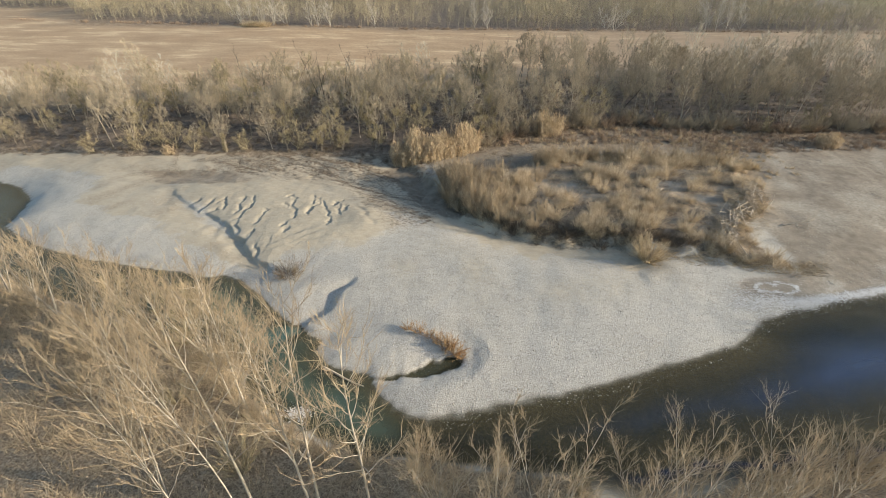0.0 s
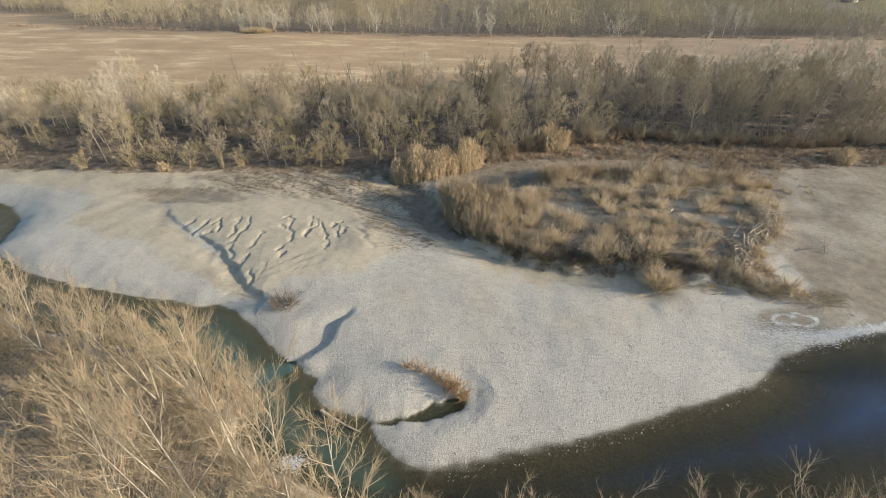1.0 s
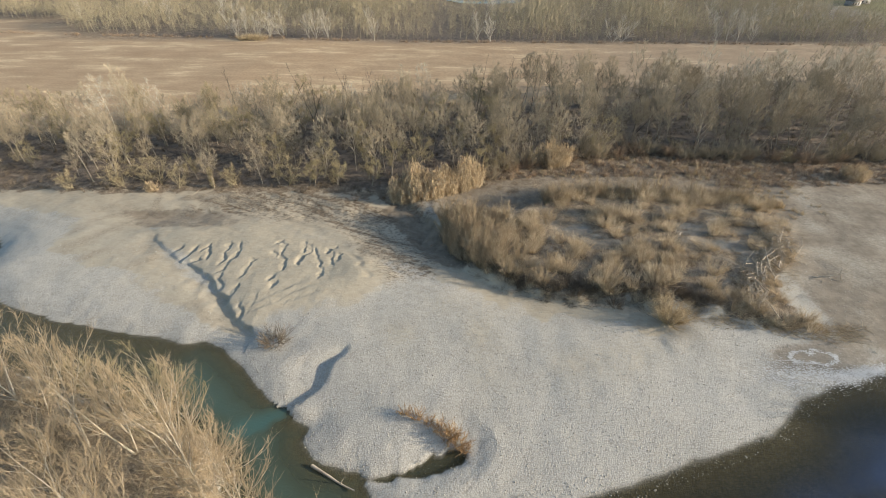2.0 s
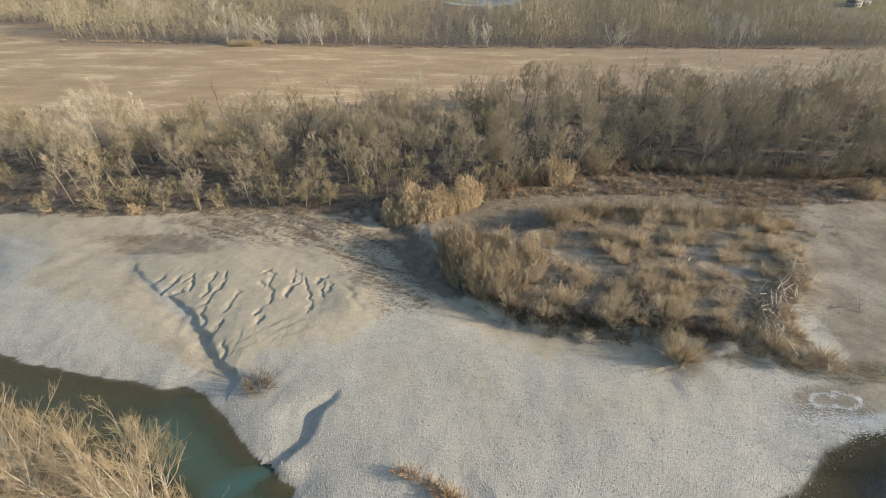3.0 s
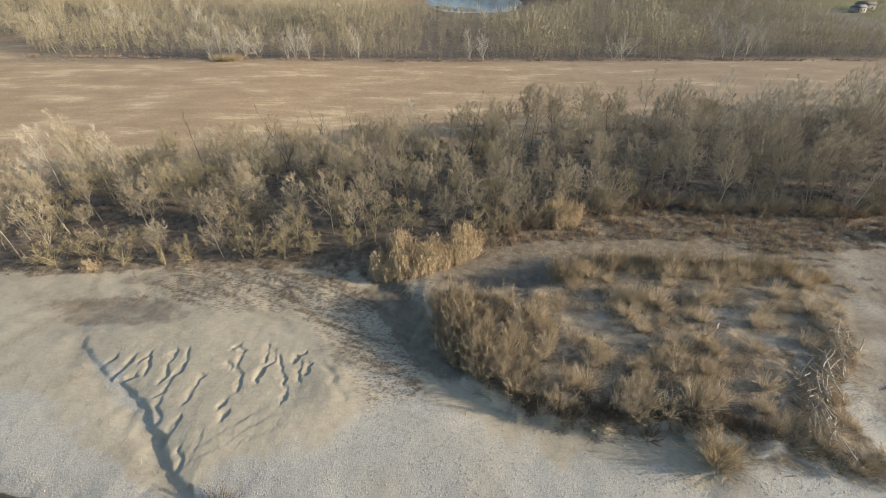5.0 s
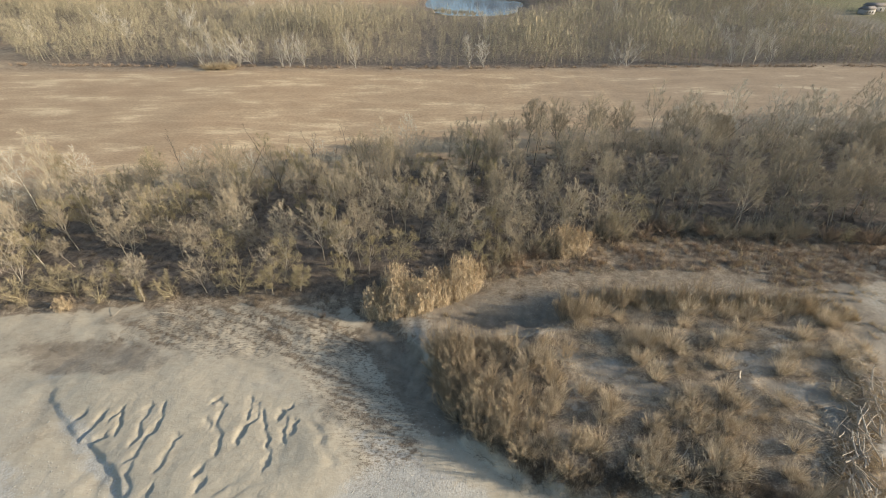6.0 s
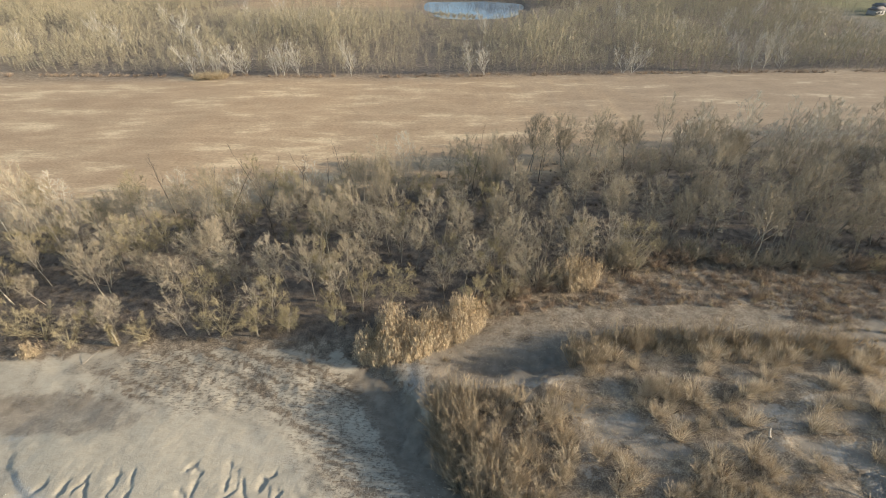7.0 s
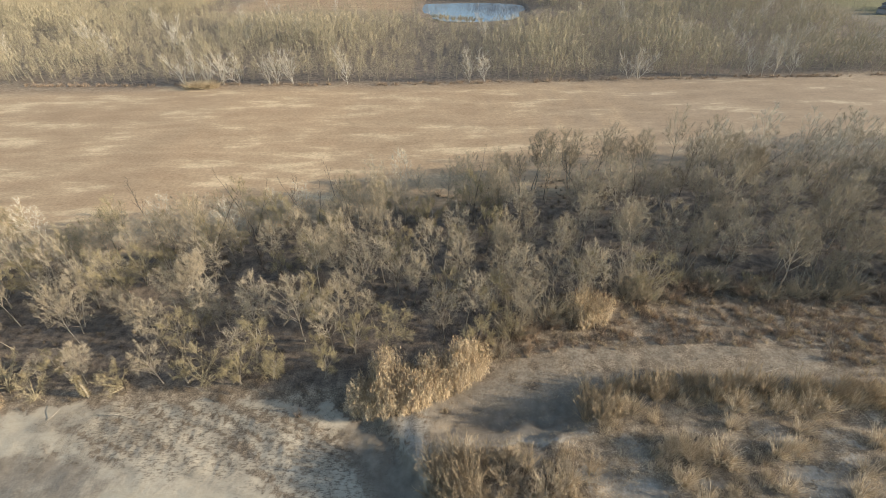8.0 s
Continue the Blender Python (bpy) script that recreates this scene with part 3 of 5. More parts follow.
def shrub(stems, height, radius, twigs, width=0.03, flat=0.35):
    """A bush of many bent stems, each with side twigs."""
    s = Soup()
    for i in range(stems):
        an, r = RNG.rand() * 6.283, radius * 0.35 * math.sqrt(RNG.rand())
        way = np.array([math.cos(an) * flat * RNG.uniform(0.3, 2.2), math.sin(an) * flat * RNG.uniform(0.3, 2.2), 1.0])
        ln = height * RNG.uniform(0.55, 1.1)
        line = curve_line((math.cos(an) * r, math.sin(an) * r, -0.1), way, ln, 0.15, 3, 0.14)
        s.tube(line, np.linspace(1, 0.25, 4) * (0.012 + 0.006 * height), 3)
        b, t = [], []
        for _ in range(twigs):
            q, d = at_line(line, RNG.uniform(0.2, 0.99))
            b.append(q)
            t.append(q + spun(d + RNG.normal(size=3) * 0.5) * height * RNG.uniform(0.1, 0.32))
        s.blades(b, t, width)
    return s


def tuft(n, radius, height, spread, width, droop=0.0):
    """A bunch of dry stems."""
    s = Soup()
    an, r = RNG.rand(n) * 6.283, radius * np.sqrt(RNG.rand(n))
    base = np.stack([np.cos(an) * r, np.sin(an) * r, np.full(n, -0.1)], 1)
    h = height * RNG.uniform(0.45, 1.1, n)
    off = RNG.normal(size=(n, 2)) * spread + base[:, :2] / max(radius, 0.01) * spread
    tip = base + np.stack([off[:, 0] * h, off[:, 1] * h, h], 1)
    s.blades(base, tip, width)
    return s


def scatter(shapes, xs, ys, scales, sink=0.0, lean=0.0):
    """Many turned and scaled copies of shapes as one soup."""
    out = Soup()
    z = ground_height(np.array(xs), np.array(ys))
    for i, (x, y, s) in enumerate(zip(xs, ys, scales)):
        v, f = shapes[RNG.randint(len(shapes))]
        an = RNG.rand() * 6.283
        c, n = math.cos(an), math.sin(an)
        w = v * s
        lx, ly = RNG.normal(size=2) * lean
        out.add(np.stack([w[:, 0] * c - w[:, 1] * n + x + lx * w[:, 2], w[:, 0] * n + w[:, 1] * c + y + ly * w[:, 2], w[:, 2] * RNG.uniform(0.8, 1.2) + z[i] - sink], 1), f)
    return out


def spots(n, x0, x1, y0, y1, keep, gap=0.0):
    """Random places in a rectangle where keep(x, y) holds."""
    x, y = RNG.uniform(x0, x1, n), RNG.uniform(y0, y1, n)
    ok = keep(x, y)
    x, y = x[ok], y[ok]
    if gap:
        cells, ok = set(), []
        for i, (a2, b2) in enumerate(zip(x, y)):
            key = (int(a2 / gap), int(b2 / gap))
            ok.append(key not in cells)
            cells.add(key)
        x, y = x[ok], y[ok]
    return x, y


# ---- ground ----
def spread_line(*runs):
    """Grid lines: runs of (start, end, spacing), with widening steps at both ends out to the horizon."""
    vals = np.concatenate([np.arange(a2, b2, s) for a2, b2, s in runs])
    lo, hi, s = [vals[0]], [vals[-1]], runs[0][2]
    while lo[-1] > -3200:
        s = min(s * 1.25, 200)
        lo.append(lo[-1] - s)
    s = runs[-1][2]
    while hi[-1] < 3600:
        s = min(s * 1.12, 200)
        hi.append(hi[-1] + s)
    return np.concatenate([lo[:0:-1], vals, hi[1:]])


def build_ground():
    gx = spread_line((-100, -58, 0.9), (-58, -47, 0.4), (-47, -17, 0.17), (-17, 6, 0.45), (6, 50, 0.55), (50, 90, 1.0))
    gy = spread_line((14, 38, 1.0), (38, 62, 0.5), (62, 85, 0.2), (85, 104, 0.4), (104, 128, 0.9))
    X, Y = np.meshgrid(gx, gy)
    x, y = X.ravel(), Y.ravel()
    z = ground_height(x, y)
    nx, ny = len(gx), len(gy)
    i = np.arange(nx * ny).reshape(ny, nx)
    f = np.stack([i[:-1, :-1], i[:-1, 1:], i[1:, 1:], i[1:, :-1]], -1).reshape(-1, 4)
    me = tri_mesh("ground", np.stack([x, y, z], 1), f, GROUND)
    me.polygons.foreach_set("use_smooth", np.ones(len(f), bool))
    wob = (rough(x, y, 3, 20) - 0.5) * 4 + (rough(x, y, 0.9, 21) - 0.5) * 2
    gap = ring_gap(x, y, WATER)
    south = path_gap(x, y, SHORE_SOUTH) < path_gap(x, y, SHORE_NORTH + SHORE_NORTH_END)
    silt = step(2.5, -2.5, ring_gap(x, y, SILT) + wob * 0.6)
    silt = np.maximum(silt, 0.55 * step(-2, 2, y - 60 - 0.25 * (x - 60) + wob) * step(56, 60, x + wob))
    silt = np.maximum(silt, (0.15 + 0.4 * rough(x, y, 6, 27)) * step(6, 18, gap + wob) * ~south)
    silt = np.maximum(silt, 0.35 * step(3, 9, gap + wob) * step(-30, -36, x + 0.9 * (y - 66)) * rough(x, y, 5, 28))
    silt = np.maximum(silt, 0.9 * step(-3, 3, y - np.interp(x, [-90, -60, -40, -20, 0, 30], [97, 90, 92, 84, 74, 66]) + wob) * step(4, -3, x + 0.5 * (y - 90)))
    hollow = np.exp(-((x + 53) / 16) ** 2 - ((y - 93 + 0.14 * (x + 53)) / 3.6) ** 2)
    mud_and_shade = (0.5 + 0.25 * rough(x, y, 3, 44)) * step(0.1, 0.7, hollow + wob * 0.12)
    silt = np.maximum(silt, step(5, 2, path_gap(x, y, OLD_CHANNEL) + wob))
    # darker, browner tone over the silty flat in the east
    mud_and_shade = np.maximum(mud_and_shade, 0.8 * step(55, 60, x) * ~south * (0.5 + 0.5 * rough(x, y, 4, 33)))
    mud_and_shade = np.maximum(mud_and_shade, 0.3 * step(88, 97, y + wob) * step(2, -4, x) * step(0.2, 0.7, rough(x, y, 3.3, 31)))
    wash = step(1.5, -1.5, ring_gap(x, y, OUTWASH) + wob * 0.7)
    silt = np.maximum(silt, wash * (0.6 + 0.4 * rough(x, y, 4, 39)))
    mud_and_shade = np.maximum(mud_and_shade, 0.42 * wash * step(0.25, 0.6, rough(0.7 * x + 0.7 * y, 3 * (0.7 * y - 0.7 * x), 6.0, 43)))
    behind = step(94, 98, y + wob * 0.4) * step(-5, 2, x) * step(74, 64, x)
    # brown ground behind the island; the strip in the hollow paints in its shade
    mud_and_shade = np.maximum(mud_and_shade, np.maximum(0.8 * behind, step(3.4, 2.2, np.abs(y - 99.2 - 0.1 * x) + wob * 0.3) * step(1, 4, x) * step(24, 20, x)))
    # darker brown tone along the upper part of the old channel
    mud_and_shade = np.maximum(mud_and_shade, 0.75 * step(4.5, 2.5, path_gap(x, y, OLD_CHANNEL[:4]) + wob * 0.5) * step(76, 80, y))
    mud_and_shade = np.maximum(mud_and_shade, 0.6 * step(1.2, 0.6, np.hypot((x - 53) / 11, (y - 58 - 0.15 * (x - 53)) / 3.8) + wob * 0.06))
    edge = y - along(WOOD_EDGE, x)
    scrub = step(1.0, 4.0, y - np.interp(x, [2, 8, 20, 36, 60, 70, 90, 130], [106, 102.5, 103, 103.5, 101, 103, 108, 112]) + wob * 0.6) * step(4, 9, x)
    litter = np.maximum(step(-2.5, 0.5, edge + wob * 0.6), scrub)
    u, v = 0.91 * x - 0.41 * y, 0.41 * x + 0.91 * y
    streak = 0.6 * rough(u, v * 7, 5.0, 22) + 0.4 * rough(x, y, 0.5, 26)
    scour = step(7, 3.5, path_gap(x, y, SCOUR) + wob)
    mud_and_shade = np.maximum(mud_and_shade, 0.22 * scour * step(0.38, 0.56, 0.5 * rough(x, y, 0.55, 55) + 0.5 * rough(u, v * 4, 4.0, 56)))
    strewn = step(0.52, 0.64, streak) * step(-15, -7, edge + wob) * step(-62, -45, x) * step(30, 0, x)
    band = np.exp(-((y - 84 + 0.95 * (x + 10)) / 6) ** 2) * step(-34, -26, x) * step(2, -4, x) * step(0.47, 0.60, streak)
    mud_and_shade = np.maximum(mud_and_shade, 0.7 * np.maximum(strewn, band))
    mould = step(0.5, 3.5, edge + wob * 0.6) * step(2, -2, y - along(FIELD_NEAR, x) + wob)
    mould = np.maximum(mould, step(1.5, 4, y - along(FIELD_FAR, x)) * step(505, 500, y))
    litter = np.maximum(litter, np.maximum(0.65 * strewn, 0.65 * band))
    isl = step(0.5, -1.5, ring_gap(x, y, ISLAND) + wob * 0.5)
    patch = step(0.75, 1.25, bare(x, y) + wob * 0.1)
    mud_and_shade = np.maximum(mud_and_shade, isl * (0.45 + 0.25 * rough(x, y, 2.0, 32)))
    litter = np.maximum(litter, isl * (0.35 + 0.65 * patch) * (0.42 + 0.3 * cover(x, y) + 0.25 * step(0.35, 0.6, rough(x, y, 3.4, 24)) + 0.4 * step(0.45, 0.6, streak)))
    litter = np.maximum(litter, step(22, 25, x) * behind * step(0.2, 0.45, rough(x, y, 2.4, 25)) * 0.9)
    litter = np.maximum(litter, south * step(-0.6, 0.5, gap + wob * 0.2))
    sandy_strip = step(5.5, 3.0, path_gap(x, y, SAND_STRIP) + 0.6 * wob) * step(0.05, 0.4, rough(x, y, 1.7, 29))
    beach = south * step(3.6, 2.6, gap) * step(9, 7, np.abs(x - 23))
    litter, silt = litter * (1 - beach), np.maximum(silt, beach)
    litter = litter * (1 - 0.55 * sandy_strip)
    mud_and_shade = mud_and_shade * (1 - 0.25 * sandy_strip)
    silt = np.maximum(silt, sandy_strip)
    track = step(3.5, 2.5, path_gap(x, y, TRACK))
    litter, silt = litter * (1 - track), np.maximum(silt, track)
    lawn = step(256, 262, x) * step(335, 345, y) * (1 - track)
    field = step(-5, -2, y - along(FIELD_NEAR, x) + wob) * step(1.5, -1.5, y - along(FIELD_FAR, x) + wob * 0.3)
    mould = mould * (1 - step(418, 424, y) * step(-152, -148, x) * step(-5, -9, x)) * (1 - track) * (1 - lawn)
    meadow = step(3, -3, ring_gap(x, y, MEADOW) + wob) * step(2, 6, y - along(FIELD_FAR, x))
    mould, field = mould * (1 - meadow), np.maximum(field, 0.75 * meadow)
    rows = step(424, 430, y) * step(-150, -120, x) * step(-8, -14, x)
    field = np.maximum(field, 0.7 * rows)
    wet = step(0.05, -0.04, z) * np.maximum(step(3, -1, gap), np.maximum(step(3, 2, path_gap(x, y, POOL)), step(3, 2, path_gap(x, y, CREEK[3:]))))
    for name, vals in (("silt", silt), ("mud_and_shade", mud_and_shade * (gap > 0)), ("litter", np.clip(litter, 0, 1)), ("field", field), ("lawn", lawn), ("mould", mould), ("wet", wet), ("scour", np.maximum(0.85 * scour, 0.5 * sandy_strip)), ("east_soil", 0.85 * step(0, 110, x + 12 * wob)), ("thatch", south * step(-0.3, 0.8, gap + wob * 0.2) * (1 - beach) * step(60, 20, -gap))):
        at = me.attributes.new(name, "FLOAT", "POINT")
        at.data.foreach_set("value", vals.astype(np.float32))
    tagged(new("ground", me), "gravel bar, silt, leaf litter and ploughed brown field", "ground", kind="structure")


build_ground()


def build_water(name, x0, x1, y0, y1, level, spacing, label, teal_side, near):
    gx, gy = np.arange(x0, x1, spacing), np.arange(y0, y1, spacing)
    X, Y = np.meshgrid(gx, gy)
    x, y = X.ravel(), Y.ravel()
    depth = level - ground_height(x, y)
    i = np.arange(len(x)).reshape(len(gy), len(gx))
    f = np.stack([i[:-1, :-1], i[:-1, 1:], i[1:, 1:], i[1:, :-1]], -1).reshape(-1, 4)
    wanted = (depth > -0.25) & (near(x, y) < 2.5)
    f = f[wanted[f].any(1)]
    used = np.unique(f)
    back = np.full(len(x), -1)
    back[used] = np.arange(len(used))
    x, y, depth = x[used], y[used], depth[used]
    me = tri_mesh(name, np.stack([x, y, np.full(len(x), level)], 1), back[f], RIVER if teal_side else POND_SKY_BLUE)
    teal = step(4, -9, x + (rough(x, y, 4, 30) - 0.5) * 4) if teal_side else np.full(len(x), 0.2)
    for key, vals in (("depth", np.clip(depth / 1.4, 0, 1) * (0.3 + 0.7 * step(-42, -28, x))), ("teal", teal)):
        at = me.attributes.new(key, "FLOAT", "POINT")
        at.data.foreach_set("value", vals.astype(np.float32))
    tagged(new(name, me), label, "water", kind="structure")


build_water("river_water", -300, 330, 20, 150, 0.0, 0.8, "shallow river, teal beside the wood and dark brown-blue beyond", True,
            lambda x, y: np.minimum(ring_gap(x, y, WATER), np.minimum(path_gap(x, y, POOL), path_gap(x, y, CREEK[3:]))))
build_water("pond_water", -12, 80, 375, 468, 0.2, 2.0, "still blue pond among bare woods", False, lambda x, y: ring_gap(x, y, POND))


# ---- bare trees ----
def tree_thing(name, label, group, tree, bark, twig, split=False):
    """An empty at the foot with trunk, limbs and crown."""
    top = tagged(new(name), label, "tree", group)
    top.empty_display_size = 0.5
    if split:
        for s in tree.stems:
            part("trunk", tri_mesh("trunk", *s.arrays(), bark), top)
        for s in tree.limbs:
            part("limb", tri_mesh("limb", *s.arrays(), bark), top)
    else:
        wood = Soup()
        for s in tree.stems + tree.limbs:
            wood.add(*s.arrays())
        part("trunk", tri_mesh("trunk", *wood.arrays(), bark), top)
    part("crown", tri_mesh("crown", *tree.crown.arrays(), twig), top)
    return top


def near_trees():
    """Tall pale poplars on the near bank: x, y, height, spread, lean x, lean y, stems."""
    tall = [(-6.4, 22.2, 27, 5.5, 0.00, 0.01, 1), (-11.0, 22.4, 27, 5.5, -0.02, 0.01, 1), (-11.6, 22.2, 25, 5.0, -0.07, 0.05, 1), (-17.0, 22.6, 26, 6.0, -0.05, 0.04, 1),
            (-18.0, 22.2, 24, 6.5, -0.14, 0.05, 1), (-21.0, 20.0, 22, 7.0, -0.18, 0.04, 1), (-26.0, 24.0, 19, 7.0, -0.18, 0.06, 2), (-33.0, 30.0, 15, 6.5, -0.16, 0.05, 2),
            (-22.0, 34.5, 21, 5.5, -0.05, 0.03, 1), (-23.5, 35.0, 17, 5.5, -0.15, 0.02, 1), (-40.0, 43.0, 15, 5.5, -0.08, 0.06, 2), (-48.0, 48.0, 12, 5.0, -0.1, 0.05, 2)]
    lower = [(-30.5, 43.5, 13, 5.0, 0.03, 0.04, 3), (-57.0, 51.5, 11, 5.0, 0.1, 0.0, 2), (-27.5, 31.0, 17, 6.0, -0.10, 0.06, 2), (-25.0, 38.5, 13, 5.0, 0.02, 0.03, 2), (-53, 49.5, 12, 5, -0.05, 0.05, 2), (-63, 54.5, 11, 5, 0, 0.05, 2), (-70, 58, 11, 5, 0, 0.05, 3), (-78, 62.5, 10, 5, 0, 0, 3), (-44, 45.5, 12, 5, 0, 0, 2), (-34, 42, 15, 5, -0.03, 0.05, 2), (-36.5, 45, 13, 5, 0, 0.05, 2), (-28, 40.5, 15, 5, 0.02, 0.04, 2), (-17.5, 32.4, 16, 4.5, 0, 0.03, 1), (-20.5, 35.4, 15, 4.5, 0.02, 0.03, 1)]
    for x, y, h, sp, lx, ly, st in tall + lower:
        tree = grow(h, sp * 1.15, 24, 9, 15, 0.30, 0.14 if abs(lx) < 0.1 else 0.085, (lx, ly), 1.0, 0.010, 0.62, 0.6, 5, st, True, 0.34, 0.65, 0.95)
        t = tree_thing("bare_poplar", "tall bare poplar with pale bark on the near bank", "near bank trees", tree, PALE_BARK, PALE_TWIG, True)
        t.location = (x, y, lie(x, y))
    rows = [(8.6, 20.0, 18.5, 4.4, 7), (17.8, 21.0, 17.0, 4.0, 2), (21.5, 21.5, 13.5, 4.0, 3), (25, 21.0, 13.0, 4.5, 3), (4.5, 21.5, 14, 4.0, 4), (31, 23, 12, 5.0, 4), (37, 24, 12, 5.0, 4), (44, 25, 11, 5.0, 4),
            (15, 19, 14, 4.5, 4), (0, 22, 11, 4, 4), (-3, 26, 8, 3.5, 4), (100, 41.8, 18, 6, 4), (104, 42.8, 19, 6, 4), (108, 43.6, 19, 6, 4), (112, 44.6, 20, 6, 4), (115, 44.6, 20, 6, 4), (107, 41.6, 20, 6, 4)]
    for x, y, h, sp, st in rows:
        tree = grow(h, sp, 52, 7, 12, 0.15, 0.07, (0, 0.02), 0.9, 0.011, 0.42, 0.8, 4, st + 1, True, 0.34, 0.65, 0.9)
        t = tree_thing("bare_willow", "many-stemmed bare willow beside the river", "near bank trees", tree, PALE_BARK, PALE_TWIG, True)
        t.location = (x, y, lie(x, y))


near_trees()


def mid_wood():
    """The belt of wood between bar and field."""
    kinds = []
    for h, r, base, st in [(13.5, 3.6, 0.30, 1), (14.5, 3.2, 0.36, 1), (12.0, 3.8, 0.26, 2), (13.0, 4.2, 0.3, 2), (15.5, 3.4, 0.42, 1), (11.0, 3.4, 0.22, 3),
                           (14.0, 2.8, 0.38, 1), (10.0, 3.2, 0.2, 3), (12.5, 4.0, 0.34, 1), (13.0, 2.6, 0.45, 1)]:
        kinds.append(crowned(h, r, base, 18, 9, 24, 0.13, RNG.normal(size=2) * 0.08, st, rise=1.2 if r < 3.3 else 0.55))
    keep = lambda x, y: ((y > along(WOOD_EDGE, x) + 1 + 2 * rough(x, y, 6, 40)) & (y < along(FIELD_NEAR, x) + (rough(x, y, 9, 41) - 0.5) * 6 + 1)
                         & (np.hypot(x + 1, y - 106) > 9) & (rough(x, y, 9, 42) > 0.10 + 0.14 * (x < -12)) & (np.abs(x) < 0.753 * y + 34))
    xs, ys = spots(7000, -140, 15, 103, 192, keep, 4.9)
    ok = RNG.rand(len(xs)) < np.where((xs < -44) & (ys < 119), 0.55, 0.94)
    xe, ye = spots(7000, 15, 185, 103, 192, keep, 6.5)
    xs, ys = np.append(xs[ok], xe), np.append(ys[ok], ye)
    low = step(9, 3, ys - along(WOOD_EDGE, xs)) * step(5, -10, xs)
    tall = (0.88 + 0.20 * step(8, 45, xs)) * RNG.uniform(0.68, 1.14, len(xs)) * (1 - 0.38 * low)
    front = np.argsort(np.abs(xs - 24) * 0.33 + (ys - along(WOOD_EDGE, xs)))
    models = [tree_thing("bare_tree", "grey-brown bare tree in the wood behind the gravel bar", "riverside wood", w, GREY_BARK, OLIVE_TWIG if n in (2, 5, 7) else GREY_TWIG) for n, w in enumerate(kinds)]
    squat, slim = [2, 5, 7, 3, 8], [0, 1, 4, 6, 9]
    for n, i in enumerate(front[:296]):
        x, y, s = xs[i], ys[i], tall[i]
        m = pose(x, y, lie(x, y), RNG.normal() * 3, RNG.normal() * 3, RNG.rand() * 360)
        k = n if n < len(models) else (squat[RNG.randint(5)] if low[i] > 0.3 else slim[RNG.randint(5)] if x > 15 else RNG.randint(len(models)))
        t = models[k] if n < len(models) else copy_thing(models[k], m)
        t.matrix_basis = m @ Matrix.Diagonal((s, s, s * RNG.uniform(0.85, 1.12), 1))
    rest = front[296:]
    thin = [crowned(h, r, 0.3, 14, 8, 16, 0.13, RNG.normal(size=2) * 0.08, 1, 1.05, 0.042, False, 1.2) for h, r in ((12.5, 3.6), (14.5, 3.2), (11.5, 3.8), (13.5, 3.0), (15, 3.6))]
    shade = RNG.rand(len(rest)) + 0.5 * (xs[rest] < -12)
    for some, mat, label in ((shade < 0.62, PALE_WOOD, "pale grey bare trees in the wood beside the field"), ((shade >= 0.62) & (shade < 1.2), WOOD_TWIG, "dense bare grey-brown wood beside the field"),
                             (shade >= 1.2, OLIVE, "olive-brown bare trees in the wood beside the field")):
        pick = rest[some]
        s = scatter([w.joined() for w in thin], xs[pick], ys[pick], tall[pick], 0, 0.03)
        tagged(new("woodland", tri_mesh("woodland", *s.arrays(), mat)), label, "woodland", kind="stuff")
    # dark poles that stand above the crowns
    poles = [tree_thing("dark_tree", "tall dark bare tree standing above the wood", "dark trees", grow(h, 3.4, 8, 5, 6, 0.5, 0.15, (RNG.normal() * 0.05, 0), 0.8, 0.02, 0.55, 0.9, 3, st, False, 0.5), DARK_BARK, DARK_BARK)
             for h, st in ((15.5, 1), (16.5, 2), (14.5, 2))]
    for n, (x, y) in enumerate([(-58.4, 146), (-46.7, 137.5), (-44.1, 140.2), (-32.7, 135.1), (-29.7, 150), (-24.6, 146), (-13.3, 135.3), (-7.4, 132.9), (10.1, 150), (27.2, 160), (35.7, 162),
                                (70.2, 172), (75.8, 163.4), (50.9, 135.9), (102, 176), (84.3, 141.5), (111.9, 172), (-38, 148), (-18, 152), (20, 150), (60, 160), (90, 165), (44, 150)]):
        t = poles[n] if n < 3 else copy_thing(poles[RNG.randint(3)], Matrix())
        f = RNG.uniform(0.85, 1.08)
        t.matrix_basis = pose(x, y, lie(x, y), 0, 0, RNG.rand() * 360) @ Matrix.Diagonal((f, f, f, 1))
    for x, y, h, lx in [(-59.6, 125.4, 14, -0.12), (-76.6, 106.3, 11, -0.15), (-73.1, 115.1, 13, -0.18), (-70.3, 127.2, 12, -0.05), (88.9, 120.6, 15, 0.22), (65.7, 129.7, 9, 0.35), (2.6, 133, 13, 0.1), (-84, 118, 14, -0.3)]:
        t = tree_thing("pale_trunk_tree", "slender bare tree with a pale leaning trunk", "pale trunks", grow(h, 3.6, 10, 6, 14, 0.5, 0.17, (lx, 0), 0.8, 0.022, 0.7, 0.9, 5, 1, True, 0.4), GREY_BARK, GREY_TWIG)
        t.location = (x, y, lie(x, y))
    # olive willow bushes along the wood's edge
    bushes = [crowned(h, h * 0.45, 0.05, 20, 8, 16, 0.09, RNG.normal(size=2) * 0.2, 3, 0.6, 0.032).joined() for h in (4.8, 6.0, 7.0)]
    models = []
    for b in bushes:
        top = tagged(new("willow_bush"), "olive-tan willow bush at the edge of the wood", "bush", "edge bushes")
        part("crown", tri_mesh("crown", *b, OLIVE), top)
        models.append(top)
    thicket = []
